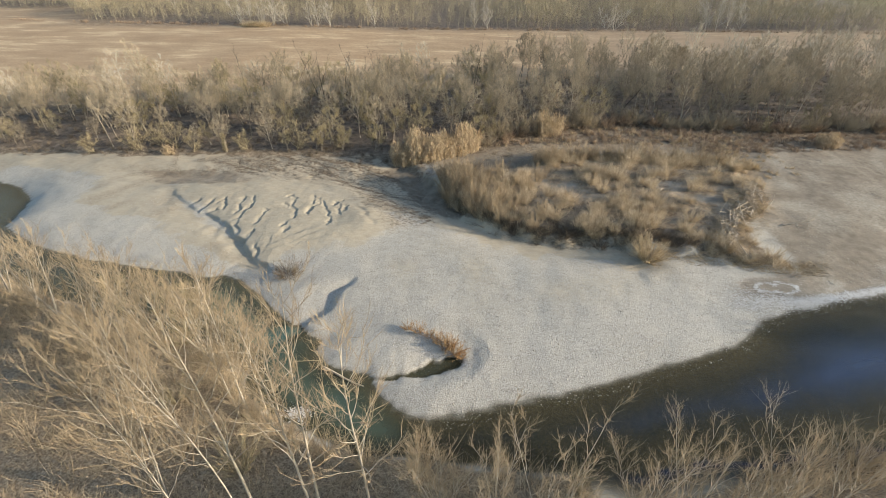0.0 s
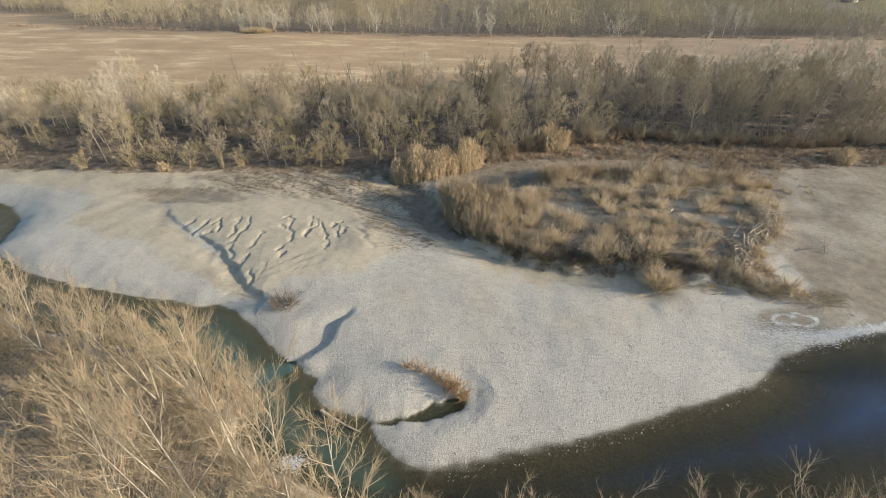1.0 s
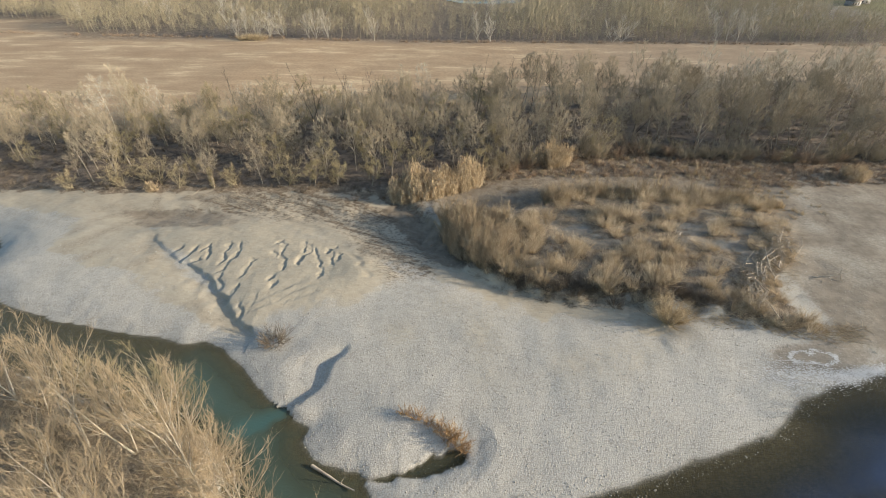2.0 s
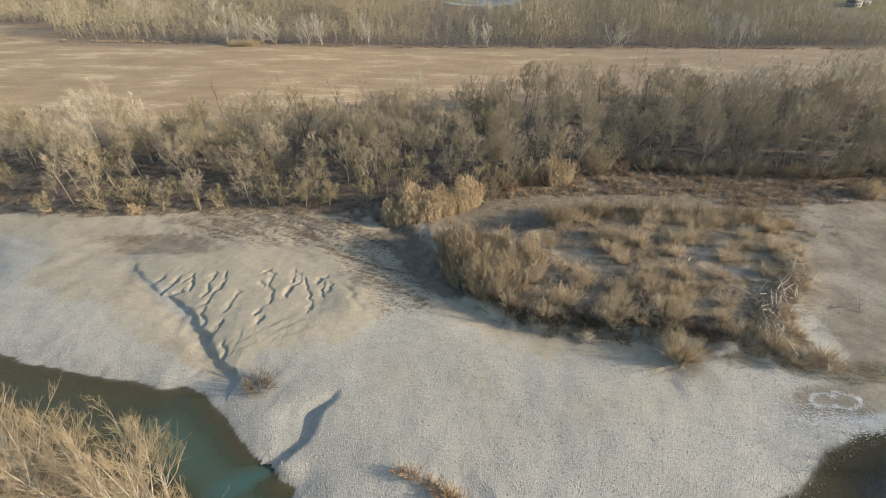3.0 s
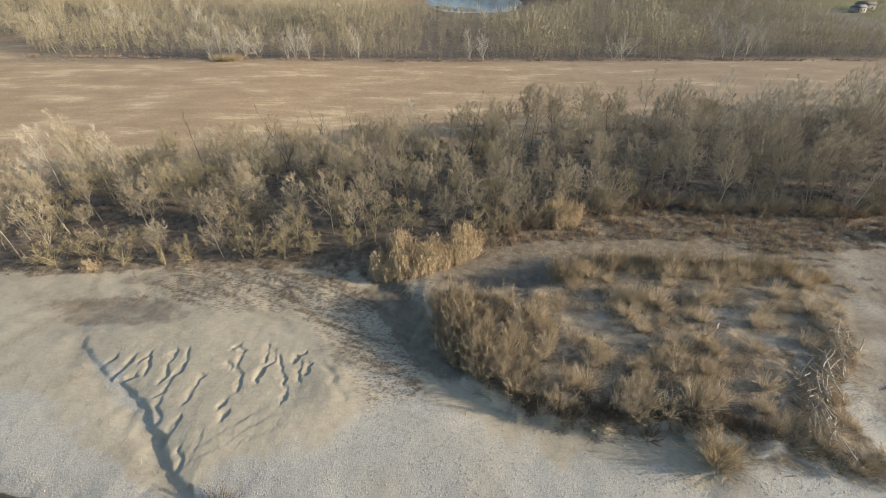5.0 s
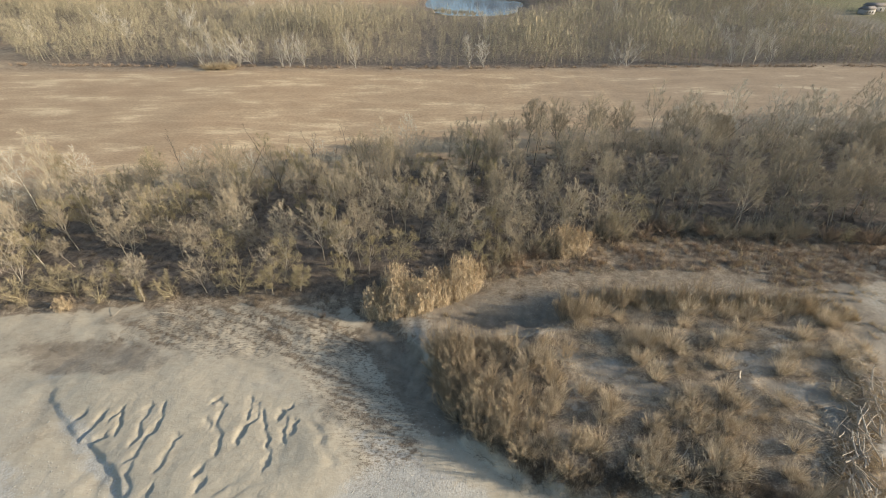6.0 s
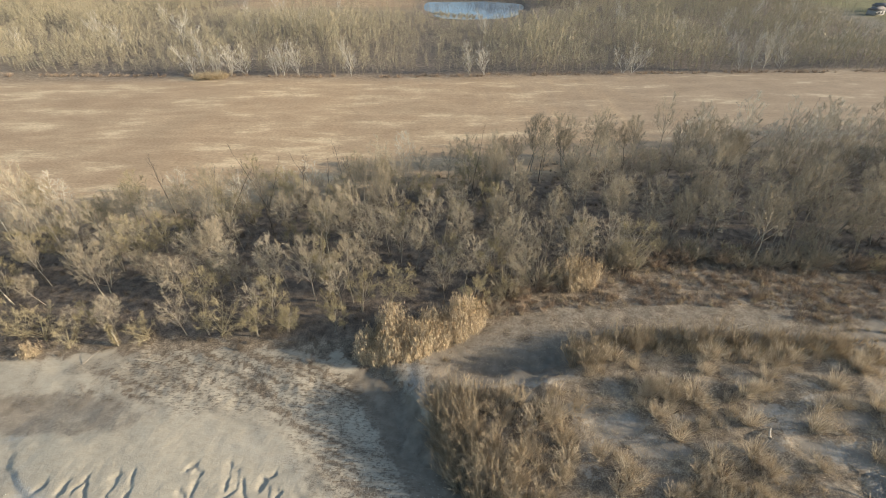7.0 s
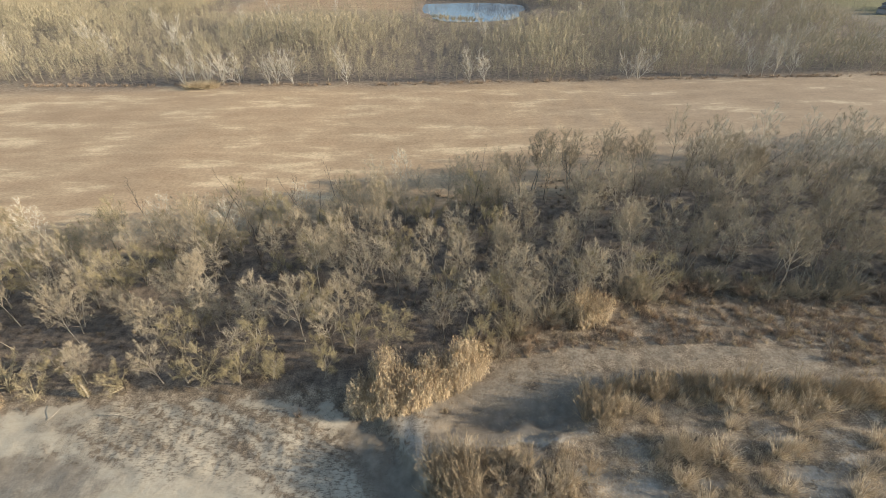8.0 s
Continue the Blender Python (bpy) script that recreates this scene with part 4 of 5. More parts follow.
    for h in (3.6, 4.8, 6.2):
        top = tagged(new("thicket_bush"), "grey-brown tangled bush at the foot of the wood", "bush", "thicket bushes")
        part("crown", tri_mesh("crown", *shrub(40, h, h * 0.55, 56, 0.024, 0.42).arrays(), RUST if h < 4 else GREY_TWIG), top)
        thicket.append(top)
    for n in range(56):
        x = 9 + n * 2.1 + RNG.normal()
        y = along(WOOD_EDGE, x) + 0.5 + abs(RNG.normal()) * 2.5
        m = pose(x, y, lie(x, y), 0, 0, RNG.rand() * 360)
        t = thicket[n] if n < 3 else copy_thing(thicket[RNG.randint(3)], m)
        f = RNG.uniform(0.6, 1.1)
        t.matrix_basis = m @ Matrix.Diagonal((f * 1.2, f * 1.2, f, 1))
    where = [(-80, 104.5), (-69.5, 105), (-57.5, 104.6), (-46, 107.5), (-34.5, 107), (-24, 109), (-66, 108), (-62, 106), (13, 114), (22, 119.5), (50, 126.5), (58, 124), (83, 121.5), (97, 122.5)]
    for n, (x, y) in enumerate(where):
        m = pose(x, y, lie(x, y), 0, 0, RNG.rand() * 360)
        t = models[n] if n < 3 else copy_thing(models[RNG.randint(3)], m)
        f = RNG.uniform(0.65, 1.1)
        t.matrix_basis = m @ Matrix.Diagonal((f, f, f * RNG.uniform(0.85, 1.15), 1))


mid_wood()


def far_wood():
    kinds = []
    for h, fan in [(7.5, 0.10), (9.0, 0.12), (8.0, 0.16), (10.0, 0.13), (6.5, 0.2), (11.0, 0.22)]:
        s = Soup()
        n = 3
        b = np.stack([RNG.normal(size=n) * 0.5, RNG.normal(size=n) * 0.5, np.full(n, -0.2)], 1)
        t = b + np.stack([RNG.normal(size=n) * h * fan, RNG.normal(size=n) * h * fan, h * RNG.uniform(0.75, 1.0, n)], 1)
        s.blades(b, t, 0.12)
        m = 64
        ball = spun(RNG.normal(size=(m, 3))) * RNG.uniform(0.45, 1.0, m)[:, None]
        p = t.mean(0) * (0.7, 0.7, 0) + ball * (h * 0.29, h * 0.29, h * 0.37) + (0, 0, h * 0.6)
        s.blades(p, p + (RNG.normal(size=(m, 3)) * 0.55 + ball * 0.5 + (0, 0, 0.75)) * h / 8, 0.12)
        kinds.append(s.arrays())

    def keep(x, y):
        clear = (y > 420) & (x > -150) & (x < -6)
        return ((y > along(FIELD_FAR, x) + 1.5 + rough(x, y, 5, 50) * 3) & ~inside(x, y, POND) & (path_gap(x, y, POND, True) > 2.5) & ~clear & ~inside(x, y, MEADOW)
                & (path_gap(x, y, TRACK) > 3.5) & (path_gap(x, y, [(150, 299), (147, 369)]) > 5) & ~((x > 258) & (y > 345) & (rough(x, y, 8, 53) < 0.62)) & (np.abs(x) < y * 0.753 + 34) & (rough(x, y, 17, 52) > 0.17))
    xs, ys = spots(60000, -420, 420, 250, 505, keep, 4.3)
    size = (0.6 + 0.8 * rough(xs, ys, 30, 51)) * RNG.uniform(0.75, 1.25, len(xs))
    low = np.where(ys < 415, np.minimum(path_gap(xs, ys, POND, True), np.where((xs > -150) & (xs < -6), 422 - ys, 999)), 999)
    low = np.minimum(low, np.where(ys < 400, path_gap(xs, ys, TRACK) + 12, 999))
    size = size * np.clip(0.12 + low / 60, 0.15, 1)
    s = scatter(kinds, xs, ys, size, 0, 0.06)
    tagged(new("far_woodland", tri_mesh("far_woodland", *s.arrays(), FAR_TWIG)), "young bare tan woodland beyond the ploughed field", "woodland", kind="stuff")
    models = []
    for h, st in [(12, 2), (13, 1), (11, 3)]:
        tree = grow(h, 4.6, 26, 7, 9, 0.08, 0.11, (RNG.normal() * 0.04, 0), 1.1, 0.030, 0.75, 0.7, 3, st, False, 0.35)
        models.append(tree_thing("pale_tree", "pale bare tree at the far edge of the field", "field edge trees", tree, WHITE_TWIG, WHITE_TWIG))
    where = [(x, along(FIELD_FAR, x) + 1 + RNG.rand()) for x in (-98, -93, -88, -82, -76, -64, -61, -54.9, -32.8, 16, 22, 80, 84, 128, 133, 138, 145)]
    where += [(-150, 300), (-128, 318), (-118, 308), (-95, 330), (-175, 330), (-190, 350), (-70, 345), (-160, 372), (-110, 372), (120, 300), (142, 290), (160, 285), (150, 310),
              (175, 300), (135, 330), (190, 280), (110, 350), (165, 340), (-205, 310), (-140, 345), (30, 330), (90, 370), (205, 320), (185, 350), (215, 360), (-60, 400), (-100, 405)]
    for n, (x, y) in enumerate(where):
        m = pose(x, y, lie(x, y), 0, 0, RNG.rand() * 360)
        t = models[n] if n < 3 else copy_thing(models[RNG.randint(3)], m)
        t.matrix_basis = m @ Matrix.Diagonal((*[RNG.uniform(0.8, 1.15)] * 3, 1))


far_wood()


# ---- brush, grass and reeds ----
def stuff(name, soup, mat, label, category):
    tagged(new(name, tri_mesh(name, *soup.arrays(), mat)), label, category, kind="stuff")


def brush():
    dry = [tuft(34, 0.45, 1.6, 0.24, 0.05).arrays() for _ in range(5)] + [tuft(40, 0.8, 0.8, 0.5, 0.045).arrays() for _ in range(3)]
    low = [tuft(34, 0.9, 0.4, 1.1, 0.026).arrays() for _ in range(4)]
    edge = lambda x, y: ring_gap(x, y, ISLAND)
    isl = lambda x, y: (edge(x, y) < -0.2) & (bare(x, y) > 1.0) & (rough(x, y, 3.4, 24) + 0.35 * rough(x, y, 1.2, 60) + 0.12 * (edge(x, y) > -3.5) > 0.95 - 0.42 * cover(x, y))
    xs, ys = spots(3900, -2, 70, 60, 104, isl)
    stems = [tuft(52, 0.55, 1.9, 0.22, 0.026).arrays() for _ in range(5)] + [tuft(48, 0.9, 0.9, 0.6, 0.026).arrays() for _ in range(3)]
    stuff("island_brush", scatter(stems, xs, ys, RNG.uniform(0.5, 1.4, len(xs)), 0, 0.15), TUSSOCK, "dry brown weeds and grass on the gravel island", "grass")
    xs, ys = spots(5500, -2, 70, 60, 104, lambda x, y: (edge(x, y) < 0.3) & (bare(x, y) > 0.8))
    stuff("island_straw", scatter(low, xs, ys, RNG.uniform(0.5, 1.3, len(xs)), 0, 0.15), BRUSH, "flattened straw and dead stalks on the island", "grass")
    under = lambda x, y: (y > along(WOOD_EDGE, x) - 1.5) & (y < along(FIELD_NEAR, x) + 1) & (np.hypot(x + 1, y - 106) > 7)
    xs, ys = spots(4600, -120, 150, 101, 186, under)
    stuff("wood_undergrowth", scatter(dry, xs, ys, RNG.uniform(0.4, 1.1, len(xs)), 0, 0.2), BRAMBLE, "dull brown undergrowth among the trees", "undergrowth")
    rust = lambda x, y: ((y < along(WOOD_EDGE, x) + 3) & (y > np.interp(x, [8, 20, 40, 62, 90, 130], [105, 108, 110.5, 107, 108.5, 112])) & (rough(x, y, 4, 61) > 0.25) & (path_gap(x, y, SAND_STRIP) > 3.0 + 2 * rough(x, y, 3, 68)))
    xs, ys = spots(4300, 8, 135, 100, 128, rust)
    stuff("rusty_undergrowth", scatter(dry, xs, ys, 0.35 + 1.0 * RNG.rand(len(xs)) ** 2, 0, 0.2), RUST, "rust-brown weeds in front of the wood", "undergrowth")
    strip = lambda x, y: (path_gap(x, y, [(24, 102.5), (36, 104), (50, 102.5), (60, 102), (68, 100)]) < 2.6) & (rough(x, y, 3, 62) > 0.3)
    xs, ys = spots(1100, 20, 72, 96, 108, strip)
    stuff("channel_brush", scatter(dry, xs, ys, RNG.uniform(0.8, 1.7, len(xs)), 0, 0.15), BRUSH, "olive-brown scrub behind the island", "grass")
    scrub = lambda x, y: (edge(x, y) > 0.2) & ((x > 22) | (y > 99.2 + 0.1 * x + 2.0)) & (y < along(WOOD_EDGE, x)) & (y > 94) & (rough(x, y, 2.4, 25) > 0.42) & (path_gap(x, y, SAND_STRIP) > 3.0 + 2 * rough(x, y, 3, 68))
    xs, ys = spots(3200, -3, 78, 94, 126, scrub)
    stuff("scrub_weeds", scatter(dry + low, xs, ys, RNG.uniform(0.3, 0.95, len(xs)), 0, 0.2), BRUSH, "low dry weeds between island and wood", "grass")
    xs, ys = spots(2400, 2, 66, 96, 114, lambda x, y: (path_gap(x, y, SAND_STRIP + [(20, 101), (4, 99.6)]) < 4.5) & (rough(x, y, 2, 69) > 0.45))
    stuff("strip_straw", scatter(low, xs, ys, RNG.uniform(0.25, 0.7, len(xs)), 0, 0.2), BRUSH, "low straw and dead stalks on the sandy strip", "grass")
    bank = lambda x, y: (ring_gap(x, y, WATER) > 0.6 + 3.2 * (np.abs(x - 23) < 8)) & (y < along(SHORE_SOUTH, x)) & (y > along(SHORE_SOUTH, x) - 34)
    xs, ys = spots(7600, -95, 70, 5, 75, bank)
    fine = [tuft(46, 1.1, 0.9, 0.8, 0.03).arrays() for _ in range(4)] + [tuft(40, 0.9, 1.5, 0.4, 0.026).arrays() for _ in range(3)]
    stuff("bank_undergrowth", scatter(fine, xs, ys, RNG.uniform(0.6, 1.7, len(xs)), 0, 0.2), BANK_STRAW, "tangled dry tan undergrowth on the near bank", "undergrowth")
    rim = lambda x, y: (np.abs(y - along(WOOD_EDGE, x) + 5 + 3 * rough(x, y, 6, 63)) < 4.5) & (x < 4) & (rough(x, y, 3, 64) > 0.45)
    xs, ys = spots(6000, -60, 4, 86, 108, rim)
    stuff("wrack", scatter(low, xs, ys, RNG.uniform(0.3, 0.8, len(xs)), 0, 0.2), BRAMBLE, "flat brown flood wrack on the upper bar", "debris")
    xs, ys = spots(9000, -46, 2, 74, 106, lambda x, y: (path_gap(x, y, SCOUR) < 5.5) & (rough(0.91 * x - 0.41 * y, 4 * (0.41 * x + 0.91 * y), 4.0, 56) > 0.5))
    stuff("scour_wrack", scatter(low, xs, ys, RNG.uniform(0.15, 0.6, len(xs)), 0, 0.2), BRAMBLE, "dark twigs and flood wrack on the scoured bar", "debris")
    wet = lambda x, y: (path_gap(x, y, OLD_CHANNEL[:4]) < 4.5) & (y > 78) & (rough(x, y, 2, 67) > 0.5)
    xs, ys = spots(1500, -14, 8, 78, 100, wet)
    stuff("channel_wrack", scatter(low, xs, ys, RNG.uniform(0.3, 0.8, len(xs)), 0, 0.2), BRAMBLE, "dark flood wrack in the old channel beside the reeds", "debris")
    flat = lambda x, y: (x > 60) & (edge(x, y) > 1.5) & (rough(x, y, 5, 65) > 0.45)
    xs, ys = spots(1500, 60, 110, 64, 112, flat)
    stuff("flat_wrack", scatter(low, xs, ys, 0.25 + 0.5 * RNG.rand(len(xs)) ** 2, 0, 0.2), BRAMBLE, "small dark tufts on the silty flat", "debris")
    seam = lambda x, y: (np.abs(y - along(FIELD_FAR, x) - 0.5) < 1.6) & (rough(x, y, 9, 66) > 0.35)
    xs, ys = spots(9000, -220, 240, 245, 275, seam)
    stuff("field_margin", scatter(dry, xs, ys, RNG.uniform(0.6, 1.2, len(xs)), 0, 0.2), RUST, "strip of brown weeds along the field's edge", "grass")
    vx, vy = np.meshgrid(np.arange(-142, -12, 3.0), np.arange(424, 485, 1.4))
    vines = [tuft(9, 0.3, 1.4, 0.3, 0.09).arrays() for _ in range(3)]
    stuff("vineyard_rows", scatter(vines, vx.ravel() + 0.25 * (vy.ravel() - 424), vy.ravel(), RNG.uniform(0.7, 1.1, vx.size), 0, 0.1), RUST, "rows of bare vines in a far clearing", "vines")


brush()


def bush_thing(name, soup, mat, label, group, x, y, turn=0.0, size=1.0):
    top = tagged(new(name, tri_mesh(name, *soup.arrays(), mat)), label, "bush", group)
    top.matrix_basis = pose(x, y, lie(x, y), 0, 0, turn) @ Matrix.Diagonal((size, size, size, 1))
    return top


def bushes():
    """Single bushes that stand out."""
    pale = [bush_thing("pale_shrub", shrub(26, h * 1.15, 1.4, 34, 0.026, 0.24), PALE_TWIG, "upright bare shrub with pale stems on the island", "island shrubs", x, y)
            for h, x, y in ((4.2, 5.6, 83.6), (3.6, 10.6, 81.0), (3.8, 16.6, 86.0))]
    tip = [(0.6, 87.2), (0.2, 89.8), (-0.2, 92.2), (1.6, 83.4), (3.8, 88.6), (3.4, 85.6), (4.4, 92.2), (5.8, 87), (1.4, 86), (1.0, 88.5), (0.8, 91.5), (0.2, 93.4), (2.0, 84.6), (1.8, 90), (3.0, 94), (2.8, 82.8), (5.4, 90.5), (4.6, 84.8), (6.6, 82.6), (2.6, 88)]
    rim = [(5, 79.5), (6.2, 78), (10.5, 75), (4.6, 82), (16, 72.5), (3.2, 92.5), (8, 86), (11, 84), (4.0, 86.5), (7.5, 80.5), (3.6, 90), (9, 77.5), (13, 78.5), (6.5, 93), (12, 92), (18, 75.5), (20, 91)]
    behind = [(21.5, 99.5), (22.5, 101), (23, 98.6), (24.2, 100.2), (22, 102.4), (25.5, 99), (26, 103), (30, 104.2), (34, 103.6), (38, 104.6), (43, 103.8), (48, 103), (53, 102.6), (58, 102.4), (63, 101.6), (32, 102.4), (41, 102.6), (46, 104.4)]
    for x, y in tip + rim + behind:
        copy_thing(pale[RNG.randint(3)], pose(x, y, lie(x, y), 0, 0, RNG.rand() * 360))
    dry = [bush_thing("dry_shrub", shrub(70, h, 1.6, 12, 0.026, 0.5), TUSSOCK, "dry tan tussock of long stems on the island", "island tussocks", x, y)
           for h, x, y in ((3.0, 32.1, 86.4), (2.5, 28.1, 78.5), (2.7, 42.4, 88))]
    for x, y in [(35.4, 83.4), (53.5, 90), (63.4, 97), (40.4, 97), (27.7, 99.5), (36, 72), (42, 71), (22, 79.5), (24, 72.5), (47, 67), (38, 77.5), (45, 75), (58, 94), (61, 90),
                 (56, 83), (33, 93), (21, 84), (49, 96), (30, 71), (15.5, 81)]:
        copy_thing(dry[RNG.randint(3)], pose(x, y, lie(x, y), 0, 0, RNG.rand() * 360))
    xs, ys = spots(900, 2, 68, 61, 103, lambda x, y: (ring_gap(x, y, ISLAND) < -0.8) & (bare(x, y) > 1.2) & (rough(x, y, 3.4, 24) > 0.85 - 0.45 * cover(x, y)), 2.4)
    for x, y in zip(xs[:84], ys[:84]):
        t = copy_thing(dry[RNG.randint(3)], pose(x, y, lie(x, y), 0, 0, RNG.rand() * 360))
        t.scale = [RNG.uniform(0.55, 1.25)] * 3
    for x, y in [(2.9, 83.2), (2.2, 85.6), (1.8, 87.4), (1.4, 89.2), (1.0, 91.0), (0.6, 92.8), (3.4, 81.6), (3.0, 86.6), (2.6, 90.2), (2.0, 93.4)]:
        copy_thing(dry[RNG.randint(3)], pose(x, y, lie(x, y), 0, 0, RNG.rand() * 360))
    dark = [bush_thing("bramble_bush", shrub(60, h, 1.5, 14, 0.03, 0.7), BRAMBLE, "low dark tangle of twigs at the island's edge", "island brambles", x, y) for h, x, y in ((1.7, 12.5, 73.2), (1.4, 21, 70.2), (1.9, 27, 68.6))]
    for i in range(46):
        k = i * 0.42 % 9
        j = int(k)
        edge = ISLAND[1:11]
        x, y = edge[j][0] + (edge[j + 1][0] - edge[j][0]) * (k - j) + RNG.normal() * 0.5 + 0.6, edge[j][1] + (edge[j + 1][1] - edge[j][1]) * (k - j) + 1.0 + abs(RNG.normal()) * 1.3
        copy_thing(dark[i % 3], pose(x, y, lie(x, y), 0, 0, RNG.rand() * 360))
    for x, y in [(3, 395), (7, 391), (11, 387.5), (15, 385.5), (19, 383.5), (23, 381.5), (27, 380), (31, 380.5)]:
        bush_thing("pond_bush", shrub(40, 3.0, 1.8, 20, 0.08, 0.5), OLIVE, "yellow-green bush on the shore of the pond", "pond bushes", x, y, RNG.rand() * 360, RNG.uniform(0.8, 1.3))
    bush_thing("round_bush", shrub(190, 4.0, 3.2, 20, 0.026, 0.6), BRUSH, "round dense brown bush at the tip of the island", "", 34.2, 65.2)
    bush_thing("flattened_bush", shrub(90, 2.7, 2.6, 12, 0.04, 1.1), BRAMBLE, "flattened dead bush on the gravel bar", "", -24.2, 60.0)
    bush_thing("small_bush", shrub(16, 1.6, 0.6, 10, 0.03, 0.35), RUST, "small bare bush on the upper bar", "", -18.6, 101.6)
    for x, y, f in [(-4.8, 48.0, 0.8), (-3.4, 47.4, 1.0), (-1.9, 46.8, 0.8), (-0.5, 46.0, 1.0), (0.8, 45.2, 1.2), (1.6, 44.3, 1.3), (2.3, 43.6, 0.9), (0.2, 44.9, 1.0)]:
        bush_thing("orange_bush", shrub(38, 1.6, 1.0, 13, 0.032, 0.6), ORANGE, "rusty orange dry bush beside the small pool", "pool bushes", x, y, RNG.rand() * 360, f)
    for x, y, h in [(34, 27.2, 4), (38.5, 28.5, 4), (44, 29, 4.5), (50, 29.5, 4), (13, 25.5, 4), (5.5, 26.5, 4.0), (-2.0, 27.5, 4), (-8, 27.8, 3.5), (-12.5, 29.0, 4.0),
                    (-17, 31, 4), (-21.5, 33.5, 4.5), (-25, 37, 4.5), (-28, 42, 4.5), (-34, 45, 4), (-40, 47.5, 4), (-50, 50, 4), (-58, 52.5, 4), (-30, 35, 4), (-37, 40, 4), (-45, 43, 4), (-20, 27, 4), (-26, 29, 4),
                    (-34, 33, 4), (-42, 36, 4), (-50, 43, 4), (-60, 47, 4), (-70, 55, 4), (-80, 62, 4)]:
        bush_thing("bank_bush", shrub(34, h, 1.6, 22, 0.024, 0.4), OLIVE if RNG.rand() < 0.3 else PALE_TWIG, "bare tan bush on the near bank", "near bank bushes", x, y, RNG.rand() * 360, RNG.uniform(0.8, 1.3))


bushes()


def reed_soup(cx, cy, rx, ry, h, n):
    """Upright canes with hanging leaves and plumes, in a block with steep sides."""
    s = Soup()
    an, r = RNG.rand(n) * 6.283, np.sqrt(RNG.rand(n))
    x, y = cx + np.cos(an) * r * rx, cy + np.sin(an) * r * ry
    z = ground_height(x, y)
    hh = h * np.sqrt(np.maximum(1 - 0.45 * r ** 3, 0.05)) * (0.62 + 0.5 * rough(x, y, 1.3, 80)) * RNG.uniform(0.85, 1.12, n)
    for i in range(n):
        b = np.array([x[i], y[i], z[i] - 0.2])
        o = np.array([math.cos(an[i]), math.sin(an[i])]) * r[i] ** 2 * 0.9
        t = b + np.array([o[0] + RNG.normal() * 0.25, o[1] + RNG.normal() * 0.25, hh[i]])
        s.blades([b], [t], 0.05)
        m = 20
        p0 = b + (t - b) * RNG.uniform(0.12, 1.0, m)[:, None]
        a2 = RNG.rand(m) * 6.283
        d = spun(np.stack([np.cos(a2), np.sin(a2), np.zeros(m)], 1) + np.append(o, 0) * 0.8)
        reach = RNG.uniform(0.15, 0.4, m)[:, None]
        p1 = p0 + d * reach + np.array([0, 0, 0.16])
        p2 = p1 + d * reach * RNG.uniform(0.3, 1.6, m)[:, None] - np.array([0, 0, 1]) * RNG.uniform(0.1, 0.8, m)[:, None]
        sd = spun(np.cross(d, [0, 0, 1.0]) + RNG.normal(size=(m, 3)) * 0.5) * 0.03
        v = np.stack([p0, p1 - sd, p1 + sd, p2], 1).reshape(-1, 3)
        k4 = np.arange(m)[:, None] * 4
        s.add(v, np.concatenate([k4 + [0, 1, 2], k4 + [1, 3, 2]]))
        up = np.repeat(t[None], 4, 0)
        s.blades(up - (0, 0, 0.1), up + RNG.normal(size=(4, 3)) * 0.16 + (0, 0, 0.6), 0.07)
    return s


def reeds():
    top = tagged(new("giant_reed"), "tall clump of dry straw-coloured giant reed", "reed", "giant reeds")
    for cx, cy, rx, ry, h, n in [(-9.2, 103.2, 2.2, 2.4, 5.2, 230), (-6.6, 103.4, 2.4, 2.6, 5.6, 280), (-6.0, 107.0, 2.6, 2.4, 5.6, 240), (-3.9, 103.6, 2.2, 2.6, 5.3, 240), (-1.6, 104.2, 2.0, 2.8, 5.6, 260), (0.8, 105.8, 2.2, 2.8, 5.8, 280),
                                 (4.0, 107.2, 2.2, 2.6, 6.0, 260), (6.3, 108.6, 2.0, 2.2, 5.4, 200)]:
        part("reed_block", tri_mesh("reed_block", *reed_soup(cx, cy, rx, ry, h, n).arrays(), STRAW), top)
    for x, y, w, h, n in [(25.6, 118.6, 2.2, 5.8, 150), (28.2, 119.0, 2.0, 5.0, 130), (94.4, 112, 2.0, 3.4, 130), (-62.5, 103.4, 0.8, 1.9, 40)]:
        one = tagged(new("reed_clump"), "small clump of straw-coloured reed by the wood", "reed", "giant reeds")
        part("reed_block", tri_mesh("reed_block", *reed_soup(x, y, w, w, h, n).arrays(), STRAW), one)


reeds()


# ---- driftwood, snags and the far corner ----
def log_soup(length, radius, bend, stubs):
    s = Soup()
    line = curve_line((-length / 2, 0, 0), (1, RNG.normal() * bend, RNG.normal() * bend * 0.5), length, 0, 5, bend)
    line[:, 2] += radius * 0.6 - line[:, 2].min() * 0.5
    s.tube(line, radius * np.linspace(1, 0.4, 6), 6)
    for _ in range(stubs):
        p, d = at_line(line, RNG.uniform(0.2, 0.95))
        b = curve_line(p, d + RNG.normal(size=3) * 0.7 + (0, 0, 0.3), length * RNG.uniform(0.15, 0.4), 0.1, 3, 0.15)
        s.tube(b, radius * 0.4 * np.linspace(1, 0.25, 4), 4)
    return s


